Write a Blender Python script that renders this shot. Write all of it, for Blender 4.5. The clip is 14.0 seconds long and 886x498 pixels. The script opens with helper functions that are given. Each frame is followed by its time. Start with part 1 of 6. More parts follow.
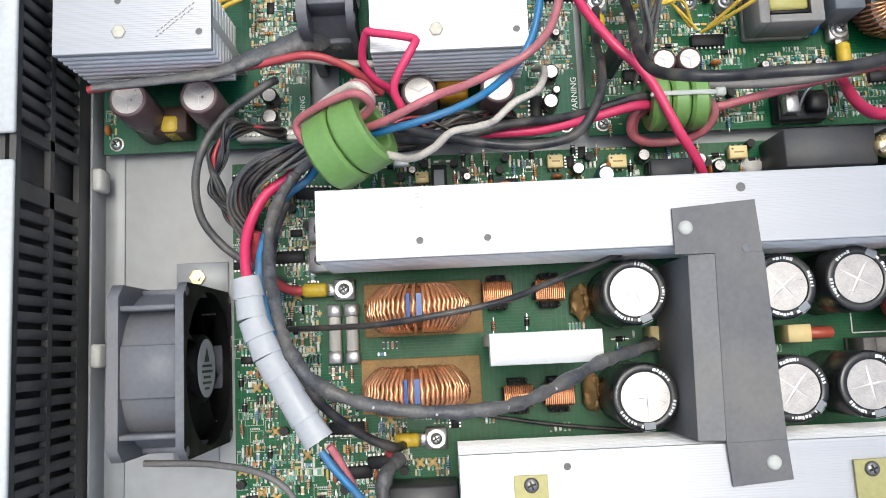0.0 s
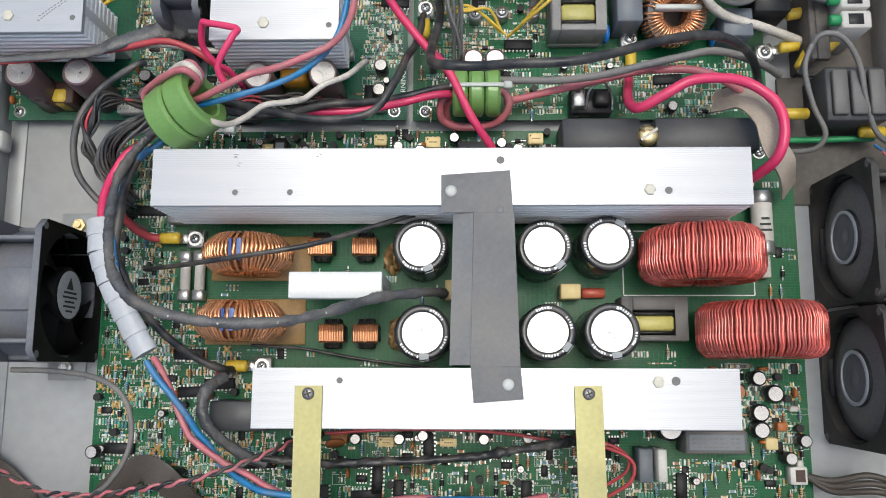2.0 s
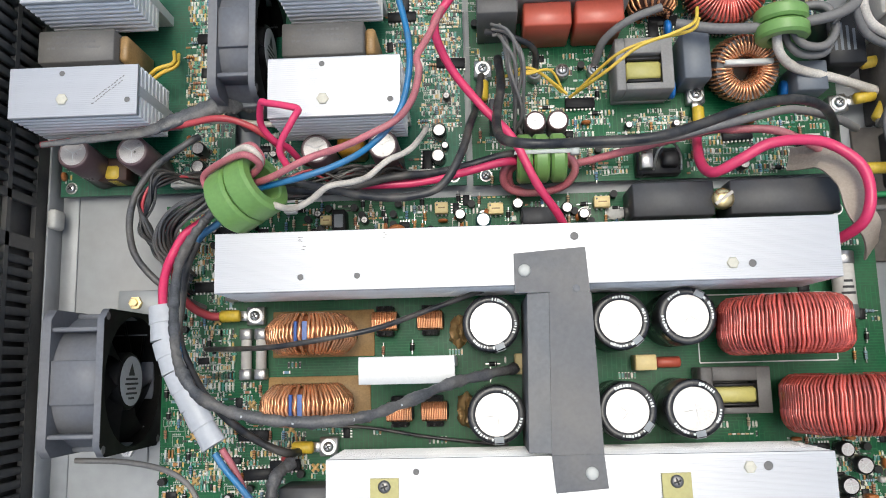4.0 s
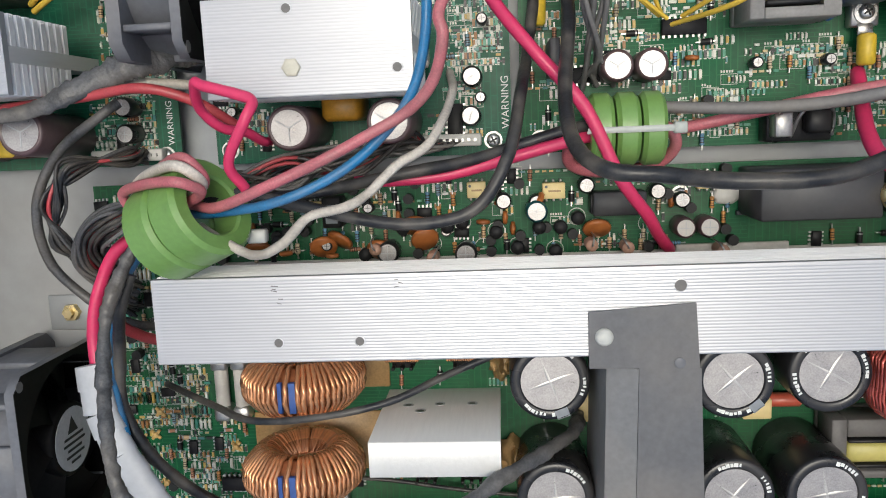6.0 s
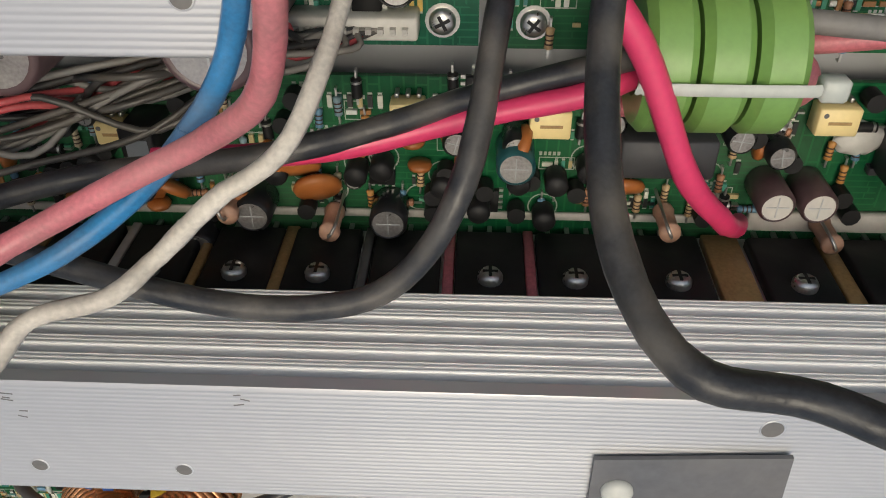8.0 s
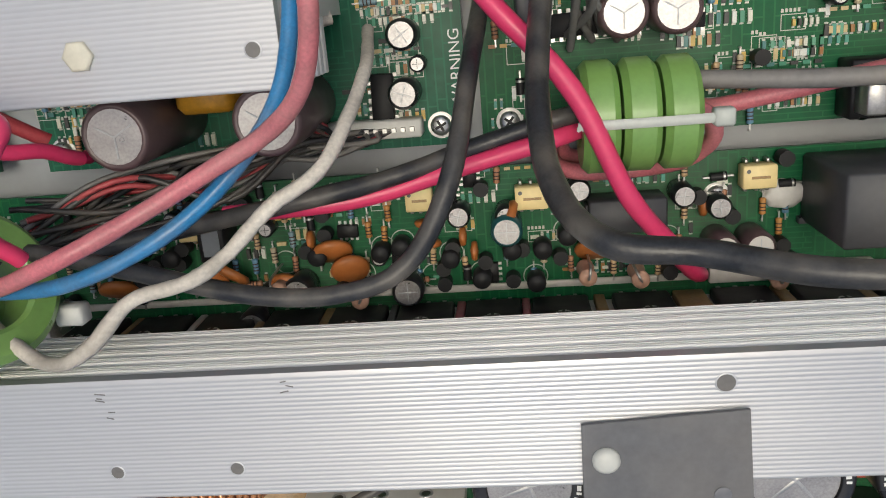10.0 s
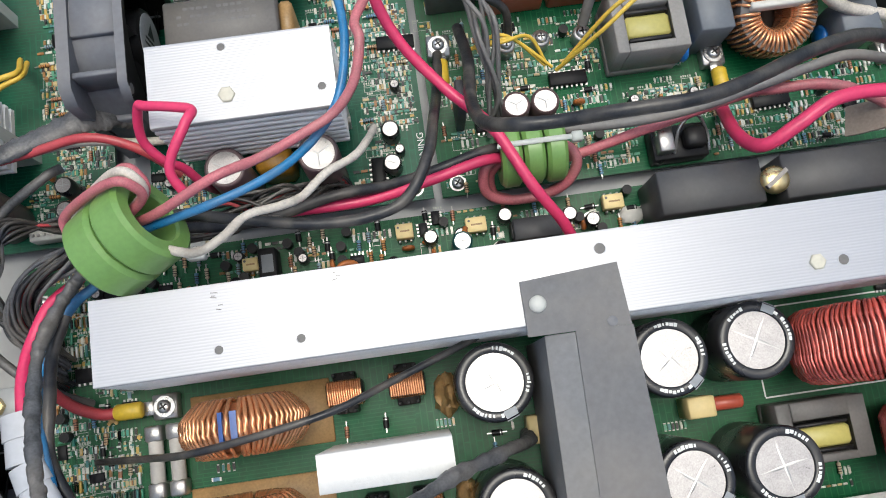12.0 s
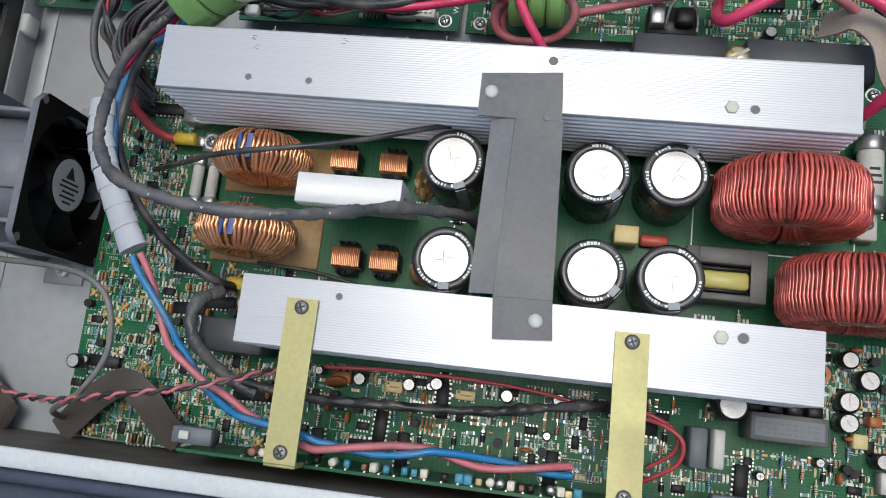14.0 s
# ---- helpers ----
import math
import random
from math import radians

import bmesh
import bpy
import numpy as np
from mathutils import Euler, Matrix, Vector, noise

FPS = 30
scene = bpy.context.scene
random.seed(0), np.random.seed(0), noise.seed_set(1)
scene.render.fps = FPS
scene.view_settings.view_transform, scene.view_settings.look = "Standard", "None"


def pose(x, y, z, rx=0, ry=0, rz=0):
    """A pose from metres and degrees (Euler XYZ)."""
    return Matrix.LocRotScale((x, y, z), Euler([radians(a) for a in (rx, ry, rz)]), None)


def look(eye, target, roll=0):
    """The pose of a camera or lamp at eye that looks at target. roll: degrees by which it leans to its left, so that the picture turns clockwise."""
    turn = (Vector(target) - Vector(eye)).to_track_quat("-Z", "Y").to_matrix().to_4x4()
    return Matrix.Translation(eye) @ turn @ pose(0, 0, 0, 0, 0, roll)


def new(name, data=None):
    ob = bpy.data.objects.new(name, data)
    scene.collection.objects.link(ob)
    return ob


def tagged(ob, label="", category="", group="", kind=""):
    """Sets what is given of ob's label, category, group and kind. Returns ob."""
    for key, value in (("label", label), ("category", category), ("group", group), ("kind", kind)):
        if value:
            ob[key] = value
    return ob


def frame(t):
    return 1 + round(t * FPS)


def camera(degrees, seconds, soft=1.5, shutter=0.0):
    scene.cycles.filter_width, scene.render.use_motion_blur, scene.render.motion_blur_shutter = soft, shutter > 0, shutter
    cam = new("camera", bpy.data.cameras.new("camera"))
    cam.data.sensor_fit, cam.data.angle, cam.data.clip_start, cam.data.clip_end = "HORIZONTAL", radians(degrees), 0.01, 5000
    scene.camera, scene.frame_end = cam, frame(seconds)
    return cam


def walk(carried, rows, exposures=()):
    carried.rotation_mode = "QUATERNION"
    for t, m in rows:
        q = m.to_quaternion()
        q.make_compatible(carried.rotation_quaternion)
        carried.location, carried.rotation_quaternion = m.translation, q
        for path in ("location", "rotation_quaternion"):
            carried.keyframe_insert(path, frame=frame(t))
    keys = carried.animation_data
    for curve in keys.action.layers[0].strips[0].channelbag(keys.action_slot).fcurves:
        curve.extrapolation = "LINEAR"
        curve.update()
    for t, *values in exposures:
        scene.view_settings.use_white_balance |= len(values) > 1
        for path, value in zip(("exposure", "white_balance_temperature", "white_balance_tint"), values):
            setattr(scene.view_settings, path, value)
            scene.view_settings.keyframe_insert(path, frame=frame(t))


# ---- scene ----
# ---- camera ----
cam = camera(58.7, 14.0, soft=1.0)
ROWS = [
    (0, 0.00059, 0.00166, 0.41911, 7.192, 0.090, -2.636),
    (0.5, 0.00787, -0.02111, 0.44468, 7.161, -0.932, -4.189),
    (1, 0.05478, -0.03804, 0.47835, 6.247, 0.097, -1.924),
    (1.5, 0.09812, -0.05032, 0.48223, 6.891, 1.906, 0.096),
    (2, 0.11427, -0.04535, 0.48892, 8.710, 1.260, 0.136),
    (2.5, 0.11969, -0.02206, 0.49299, 10.826, 1.328, -1.268),
    (3, 0.09207, -0.00281, 0.48711, 9.514, 1.385, -0.408),
    (3.5, 0.08268, 0.00415, 0.49318, 9.047, 2.384, -0.623),
    (3.7, 0.08654, -0.00003, 0.48962, 8.844, 2.751, -0.866),
    (5.8, 0.07562, 0.09389, 0.37012, -3.768, 2.654, -4.057),
    (6, 0.07522, 0.12535, 0.34740, -9.073, 4.115, -2.459),
    (6.5, 0.06690, 0.14314, 0.30142, -16.244, 5.889, 0.828),
    (7, 0.05617, 0.13807, 0.24054, -24.121, 5.288, 2.784),
    (7.5, 0.06601, 0.15674, 0.17648, -35.105, 3.408, 1.885),
    (8, 0.07968, 0.18082, 0.17372, -36.403, 2.479, -0.235),
    (8.2, 0.08216, 0.18652, 0.17118, -35.990, 2.941, -0.932),
    (10.3, 0.09147, 0.13272, 0.26286, -10.686, 4.041, -6.719),
    (10.5, 0.07637, 0.11666, 0.28456, -5.434, 2.506, -7.706),
    (11, 0.05267, 0.05953, 0.32976, 6.147, 0.848, -6.853),
    (11.5, 0.05732, 0.02868, 0.35258, 10.093, 0.699, -10.335),
    (12, 0.06694, 0.02185, 0.36265, 10.618, -0.650, -8.209),
    (12.5, 0.11057, -0.00351, 0.38529, 9.832, 1.915, -3.034),
    (13, 0.13023, -0.04110, 0.40335, 10.393, 5.058, 1.537),
    (13.5, 0.13814, -0.07232, 0.41662, 10.881, 6.036, 4.556),
    (14, 0.14117, -0.08684, 0.41619, 10.924, 6.395, 6.665),
]
walk(cam, [(t, pose(x, y, z, rx, ry, rz)) for t, x, y, z, rx, ry, rz in ROWS],
     exposures=[(t, e, k, 3) for t, e, k in ((0.0, 0.48, 6050), (1.5, 0.24, 6050), (3.7, 0.36, 6050), (6.0, 0.12, 6250), (6.6, 0.09, 6450), (7.2, 0.10, 6800), (8.2, 0.08, 6900), (10.4, 0.06, 6450), (11.2, 0.20, 6250), (12.5, 0.40, 6000), (13.2, 0.12, 5900), (14.0, 0.02, 5850))])

# ---- light: bright hazy daylight, a wide soft sun ----
SUN_EL, SUN_AZ = 82.0, 10.0
world = bpy.data.worlds.new("sky")
scene.world = world
world.use_nodes = True
wn = world.node_tree
sky = wn.nodes.new("ShaderNodeTexSky")
sky.sky_type = "NISHITA"
sky.sun_disc = False
sky.sun_elevation, sky.sun_rotation = radians(SUN_EL), radians(SUN_AZ)
sky.air_density, sky.dust_density, sky.ozone_density = 1.0, 6.0, 0.6
wn.nodes["Background"].inputs["Strength"].default_value = 0.15
wn.links.new(sky.outputs[0], wn.nodes["Background"].inputs["Color"])
sun_data = bpy.data.lights.new("sun", "SUN")
sun_data.energy, sun_data.angle, sun_data.color = 0.75, radians(22), (1.0, 0.95, 0.87)
sun = new("sun", sun_data)
_a, _e = radians(SUN_AZ), radians(SUN_EL)
sun.matrix_world = look((math.sin(_a) * math.cos(_e) * 3, math.cos(_a) * math.cos(_e) * 3, math.sin(_e) * 3), (0, 0, 0))


# ---- materials ----
def mat(name, color, rough=0.5, metal=0.0, var=0.12, scale=60.0, bump=0.0, bscale=900.0, stretch=(1, 1, 1), rand=0.0, island=False,
        dust=0.0, palette=None, clear=0.0, spec=0.5):
    m = bpy.data.materials.new(name)
    m.use_nodes = True
    n, l = m.node_tree.nodes, m.node_tree.links
    b = n["Principled BSDF"]
    b.inputs["Roughness"].default_value, b.inputs["Metallic"].default_value = rough, metal
    b.inputs["Coat Weight"].default_value = clear
    b.inputs["Specular IOR Level"].default_value = spec
    tc = n.new("ShaderNodeTexCoord")
    mp = n.new("ShaderNodeMapping")
    mp.inputs["Scale"].default_value = stretch
    l.new(tc.outputs["Object"], mp.inputs["Vector"])
    col = n.new("ShaderNodeRGB")
    col.outputs[0].default_value = (*color, 1)
    out = col.outputs[0]
    if palette:
        src = n.new("ShaderNodeNewGeometry").outputs["Random Per Island"] if island else n.new("ShaderNodeObjectInfo").outputs["Random"]
        ramp = n.new("ShaderNodeValToRGB")
        ramp.color_ramp.interpolation = "CONSTANT"
        e = ramp.color_ramp.elements
        while len(e) < len(palette):
            e.new(0.5)
        for i, c in enumerate(palette):
            e[i].position = i / len(palette)
            e[i].color = (*c, 1)
        l.new(src, ramp.inputs[0])
        out = ramp.outputs[0]
    tx = n.new("ShaderNodeTexNoise")
    tx.inputs["Scale"].default_value, tx.inputs["Detail"].default_value = scale, 6
    l.new(mp.outputs[0], tx.inputs["Vector"])
    t2 = n.new("ShaderNodeTexNoise")
    t2.inputs["Scale"].default_value, t2.inputs["Detail"].default_value = scale * 9, 3
    l.new(mp.outputs[0], t2.inputs["Vector"])
    add = n.new("ShaderNodeMath")
    add.operation = "ADD"
    l.new(tx.outputs["Fac"], add.inputs[0])
    l.new(t2.outputs["Fac"], add.inputs[1])
    rg = n.new("ShaderNodeMapRange")
    rg.inputs["From Min"].default_value, rg.inputs["From Max"].default_value = 0.6, 1.4
    rg.inputs["To Min"].default_value, rg.inputs["To Max"].default_value = 1 - var, 1 + var
    l.new(add.outputs[0], rg.inputs["Value"])
    mul = n.new("ShaderNodeVectorMath")
    mul.operation = "MULTIPLY"
    l.new(out, mul.inputs[0])
    l.new(rg.outputs[0], mul.inputs[1])
    out = mul.outputs[0]
    if rand:
        oi = n.new("ShaderNodeObjectInfo")
        r2 = n.new("ShaderNodeMapRange")
        r2.inputs["To Min"].default_value, r2.inputs["To Max"].default_value = 1 - rand, 1 + rand
        l.new(oi.outputs["Random"], r2.inputs["Value"])
        m2 = n.new("ShaderNodeVectorMath")
        m2.operation = "MULTIPLY"
        l.new(out, m2.inputs[0])
        l.new(r2.outputs[0], m2.inputs[1])
        out = m2.outputs[0]
    if dust:
        d = n.new("ShaderNodeTexNoise")
        d.inputs["Scale"].default_value, d.inputs["Detail"].default_value = scale * 0.45, 8
        l.new(tc.outputs["Object"], d.inputs["Vector"])
        r3 = n.new("ShaderNodeMapRange")
        r3.inputs["From Min"].default_value, r3.inputs["From Max"].default_value = 0.42, 0.72
        r3.inputs["To Max"].default_value = dust
        l.new(d.outputs["Fac"], r3.inputs["Value"])
        mx = n.new("ShaderNodeMix")
        mx.data_type = "RGBA"
        l.new(r3.outputs[0], mx.inputs["Factor"])
        l.new(out, mx.inputs["A"])
        mx.inputs["B"].default_value = (0.24, 0.21, 0.17, 1)
        out = mx.outputs["Result"]
    l.new(out, b.inputs["Base Color"])
    rr = n.new("ShaderNodeMapRange")
    rr.inputs["From Min"].default_value, rr.inputs["From Max"].default_value = 0.3, 0.7
    rr.inputs["To Min"].default_value, rr.inputs["To Max"].default_value = max(0.03, rough - 0.1), min(1, rough + 0.1)
    l.new(tx.outputs["Fac"], rr.inputs["Value"])
    l.new(rr.outputs[0], b.inputs["Roughness"])
    if bump:
        nb = n.new("ShaderNodeTexNoise")
        nb.inputs["Scale"].default_value, nb.inputs["Detail"].default_value = bscale, 4
        l.new(mp.outputs[0], nb.inputs["Vector"])
        bp = n.new("ShaderNodeBump")
        bp.inputs["Strength"].default_value, bp.inputs["Distance"].default_value = bump, 0.0006
        l.new(nb.outputs["Fac"], bp.inputs["Height"])
        l.new(bp.outputs[0], b.inputs["Normal"])
    return m


def pcb_mat(name, color):
    """Solder mask: green lacquer, with lighter copper runs and pours under it, and dust."""
    m = mat(name, color, rough=0.42, var=0.3, scale=35, dust=0.22, spec=0.22)
    n, l = m.node_tree.nodes, m.node_tree.links
    b = n["Principled BSDF"]
    old = b.inputs["Base Color"].links[0].from_socket
    tc = [x for x in n if x.type == "TEX_COORD"][0]
    facs = []
    for w, h, sc, rot in ((0.9, 0.16, 95.0, 0), (0.8, 0.2, 70.0, 90)):
        mp = n.new("ShaderNodeMapping")
        mp.inputs["Rotation"].default_value = (0, 0, radians(rot))
        l.new(tc.outputs["Object"], mp.inputs["Vector"])
        br = n.new("ShaderNodeTexBrick")
        br.inputs["Scale"].default_value = sc
        br.inputs["Mortar Size"].default_value = 0.018
        br.inputs["Brick Width"].default_value, br.inputs["Row Height"].default_value = w, h
        br.offset, br.squash, br.squash_frequency = 0.37, 1.7, 3
        l.new(mp.outputs[0], br.inputs["Vector"])
        facs.append(br.outputs["Fac"])
    vo = n.new("ShaderNodeTexNoise")
    vo.inputs["Scale"].default_value = 22
    l.new(tc.outputs["Object"], vo.inputs["Vector"])
    st = n.new("ShaderNodeMath")
    st.operation = "GREATER_THAN"
    st.inputs[1].default_value = 0.5
    l.new(vo.outputs["Fac"], st.inputs[0])
    mf = n.new("ShaderNodeMix")
    l.new(st.outputs[0], mf.inputs["Factor"])
    l.new(facs[0], mf.inputs["A"])
    l.new(facs[1], mf.inputs["B"])
    sc = n.new("ShaderNodeMath")
    sc.operation = "MULTIPLY"
    sc.inputs[1].default_value = 0.4
    l.new(mf.outputs["Result"], sc.inputs[0])
    mx = n.new("ShaderNodeMix")
    mx.data_type = "RGBA"
    l.new(sc.outputs[0], mx.inputs["Factor"])
    l.new(old, mx.inputs["A"])
    mx.inputs["B"].default_value = (color[0] * 2 + 0.02, color[1] * 2.1, color[2] * 2.1, 1)
    l.new(mx.outputs["Result"], b.inputs["Base Color"])
    return m


GREEN = pcb_mat("pcb_green", (0.003, 0.082, 0.028))
TEAL = pcb_mat("pcb_teal", (0.003, 0.086, 0.045))
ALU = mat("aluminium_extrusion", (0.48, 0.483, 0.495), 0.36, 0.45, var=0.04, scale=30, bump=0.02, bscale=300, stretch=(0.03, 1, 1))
# same metal as the top plate; colour raised for light the upright fins lack
FIN = mat("aluminium_fin_lit", (0.90, 0.885, 0.86), 0.36, 0.08, var=0.08, scale=40, bump=0.15, bscale=700, stretch=(0.03, 1, 1), rand=0.05)
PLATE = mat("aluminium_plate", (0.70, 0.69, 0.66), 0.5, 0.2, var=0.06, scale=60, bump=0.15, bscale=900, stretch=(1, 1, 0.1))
CHASSIS = mat("galvanised_steel", (0.315, 0.33, 0.345), 0.5, 0.15, var=0.12, scale=14, bump=0.05, dust=0.4)
BEZEL = mat("bezel_black_plastic", (0.035, 0.036, 0.038), 0.6, var=0.3, scale=40, bump=0.1, dust=0.5)
OFFWHITE = mat("bezel_white_edge", (0.55, 0.56, 0.55), 0.5, var=0.1, scale=50)
DARKBLUE = mat("dark_rail_paint", (0.05, 0.06, 0.085), 0.45, var=0.25, scale=40)
GROUND = mat("ground_concrete", (0.16, 0.15, 0.14), 0.9, var=0.3, scale=6, bump=0.3, bscale=120)
CARD = mat("insulating_card", (0.105, 0.106, 0.112), 0.55, var=0.2, scale=45, bump=0.06, dust=0.42)
TIENYL = mat("tie_nylon", (0.42, 0.44, 0.40), 0.4, var=0.1, dust=0.2)
LABELG = mat("pale_label", (0.42, 0.43, 0.44), 0.5, var=0.15, scale=90)
NYLON = mat("nylon_rivet", (0.50, 0.50, 0.46), 0.45, var=0.08)
BRASS = mat("passivated_bracket", (0.33, 0.305, 0.13), 0.45, 0.4, var=0.14, scale=50, bump=0.04, dust=0.12)
GOLD = mat("brass_screw", (0.72, 0.58, 0.30), 0.3, 0.9, var=0.2)
STEEL = mat("screw_steel", (0.55, 0.55, 0.54), 0.33, 0.9, var=0.2, scale=200)
DARKSTEEL = mat("screw_dark_steel", (0.20, 0.19, 0.18), 0.4, 0.8, var=0.2, scale=200)
SLEEVE = mat("capacitor_sleeve", (0.013, 0.014, 0.017), 0.3, var=0.3, scale=60, dust=0.18)
PURPLE = mat("capacitor_purple_sleeve", (0.085, 0.05, 0.055), 0.35, var=0.2, dust=0.3)
CANTOP = mat("capacitor_top", (0.37, 0.355, 0.348), 0.36, 0.7, var=0.28, scale=160, bump=0.12, bscale=500)
PADS = mat("solder_pads", (0.38, 0.40, 0.35), 0.4, 0.3, var=0.25, scale=300)
CARD2 = mat("insulating_card_dusty", (0.16, 0.162, 0.165), 0.6, var=0.2, scale=45, bump=0.06, dust=0.5)
PATCH = mat("grey_sleeve_patch", (0.22, 0.24, 0.26), 0.45, var=0.1, dust=0.2)
PRINT = mat("white_print", (0.72, 0.73, 0.70), 0.6, var=0.1)
COPPER = mat("copper_wire", (0.70, 0.33, 0.155), 0.26, 0.65, var=0.18, scale=80, rand=0.2, clear=0.4)
REDCOP = mat("red_enamel_wire", (0.52, 0.095, 0.07), 0.24, 0.35, var=0.25, scale=80, rand=0.4, clear=0.7)
BLUETAPE = mat("blue_core", (0.035, 0.09, 0.30), 0.45, var=0.15)
# core painted as copper in shade, so gaps between turns look wound
COPSHADE = mat("wound_core_shade", (0.30, 0.11, 0.045), 0.5, var=0.3)
# the same for the red chokes: shaded enamel colour under the turns
REDSHADE = mat("wound_red_core_shade", (0.26, 0.05, 0.035), 0.5, var=0.3)
DARKCORE = mat("dark_core", (0.05, 0.022, 0.015), 0.6, var=0.3)
RESIN = mat("tan_glue", (0.34, 0.21, 0.085), 0.45, var=0.3, scale=120, bump=0.3, bscale=260)
BLACKP = mat("black_plastic", (0.012, 0.012, 0.013), 0.42, var=0.3, scale=80, dust=0.07, spec=0.3)
RELAY = mat("relay_black", (0.045, 0.046, 0.05), 0.5, var=0.15, scale=60, dust=0.15)
GREYP = mat("grey_fan_plastic", (0.12, 0.125, 0.14), 0.5, var=0.18, scale=50, dust=0.35)
FANBLK = mat("fan_black", (0.007, 0.0066, 0.006), 0.5, var=0.3, scale=60, dust=0.0, spec=0.12)
FANDUST = mat("fan_dusty_black", (0.02, 0.019, 0.018), 0.6, var=0.3, scale=60, dust=0.2)
FANDISH = mat("fan_dusty_dish", (0.15, 0.142, 0.135), 0.5, var=0.25, scale=50, dust=0.4)
FERRITE = mat("green_ferrite", (0.16, 0.30, 0.075), 0.36, var=0.12, scale=60, bump=0.04, clear=0.2, dust=0.1)
GREYFER = mat("grey_ferrite", (0.12, 0.115, 0.11), 0.55, var=0.15, scale=90, dust=0.25)
YELTAPE = mat("yellow_tape", (0.50, 0.45, 0.14), 0.4, var=0.1)
YELLUG = mat("yellow_lug", (0.62, 0.43, 0.03), 0.45, var=0.25, dust=0.45)
YELBOX = mat("tan_box_capacitor", (0.72, 0.58, 0.28), 0.5, var=0.08, rand=0.2)
ORANGE = mat("orange_disc", (0.36, 0.12, 0.03), 0.45, var=0.15, rand=0.2)
REDFILM = mat("red_film_capacitor", (0.50, 0.10, 0.06), 0.4, var=0.1, clear=0.2)
CERAMIC = mat("ceramic", (0.52, 0.50, 0.46), 0.6, var=0.12, dust=0.3)
TIN = mat("tinned_metal", (0.48, 0.47, 0.45), 0.35, 0.85, var=0.2, scale=200)
BLUEP = mat("blue_disc", (0.02, 0.16, 0.50), 0.35, var=0.15)
GREYBOX = mat("grey_box_film", (0.13, 0.145, 0.165), 0.5, var=0.1, dust=0.15)
WHITEP = mat("white_plastic", (0.56, 0.55, 0.51), 0.45, var=0.1, dust=0.15)
WRAP = mat("white_spiral_wrap", (0.42, 0.43, 0.45), 0.4, var=0.1, scale=40, bump=0.05, dust=0.15)
W_PINK = mat("wire_pink", (0.46, 0.13, 0.15), 0.42, var=0.3, scale=150, bump=0.12, bscale=350, dust=0.35)
W_MAG = mat("wire_magenta", (0.62, 0.035, 0.12), 0.38, var=0.1, scale=70, dust=0.05)
W_RED = mat("wire_red", (0.42, 0.05, 0.06), 0.42, var=0.2, scale=150, dust=0.18)
W_BLUE = mat("wire_blue", (0.02, 0.165, 0.36), 0.36, var=0.3, scale=150, bump=0.12, bscale=350, dust=0.3)
W_WHITE = mat("wire_white", (0.60, 0.55, 0.48), 0.5, var=0.32, scale=110, bump=0.2, bscale=300, dust=0.75)
W_BLACK = mat("wire_black", (0.020, 0.021, 0.024), 0.38, var=0.5, scale=160, bump=0.3, bscale=400, dust=0.42, spec=0.4)
W_GREY = mat("wire_grey", (0.15, 0.145, 0.14), 0.55, var=0.25, scale=60, bump=0.2, bscale=250, dust=0.45)
W_SLEEVE = mat("grey_heat_sleeve", (0.072, 0.073, 0.077), 0.45, var=0.6, scale=110, bump=1.0, bscale=260, dust=0.4)
W_YEL = mat("wire_yellow", (0.70, 0.48, 0.06), 0.45, var=0.15, dust=0.1)
W_GREEN = mat("wire_green", (0.03, 0.26, 0.09), 0.45, var=0.15, dust=0.1)
RIBBON = mat("brown_ribbon_cable", (0.055, 0.044, 0.037), 0.55, var=0.25, scale=60, bump=0.3, bscale=500, dust=0.15)
BEIGE = mat("beige_woven_strap", (0.36, 0.30, 0.24), 0.8, var=0.2, scale=90, bump=0.3, bscale=500, dust=0.3)
SMALL = mat("small_component_mix", (0.5, 0.5, 0.5), 0.4, var=0.15, scale=300, island=True, palette=[
    (0.56, 0.57, 0.48), (0.02, 0.02, 0.02), (0.50, 0.40, 0.20), (0.60, 0.62, 0.57), (0.30, 0.14, 0.04), (0.05, 0.24, 0.14),
    (0.10, 0.30, 0.19), (0.50, 0.34, 0.08), (0.06, 0.27, 0.20), (0.03, 0.028, 0.026), (0.60, 0.60, 0.52), (0.05, 0.18, 0.17)])
TANCAP = mat("tan_spider_part", (0.52, 0.34, 0.12), 0.45, var=0.2, scale=200, rand=0.2)
RESBODY = mat("resistor_body", (0.5, 0.4, 0.3), 0.45, var=0.15, scale=300, palette=[
    (0.52, 0.36, 0.20), (0.12, 0.25, 0.36), (0.36, 0.17, 0.09), (0.50, 0.42, 0.28), (0.20, 0.30, 0.34), (0.46, 0.22, 0.06)])
ICBLK = mat("chip_black", (0.013, 0.013, 0.014), 0.5, var=0.2, dust=0.06, spec=0.25)

for m in (ALU, FIN):
    # drawn metal: the gloss spreads across the ribs
    n, l = m.node_tree.nodes, m.node_tree.links
    tg = n.new("ShaderNodeTangent")
    tg.direction_type, tg.axis = "RADIAL", "X"
    n["Principled BSDF"].inputs["Anisotropic"].default_value = 0.75
    l.new(tg.outputs[0], n["Principled BSDF"].inputs["Tangent"])

MM = 0.001


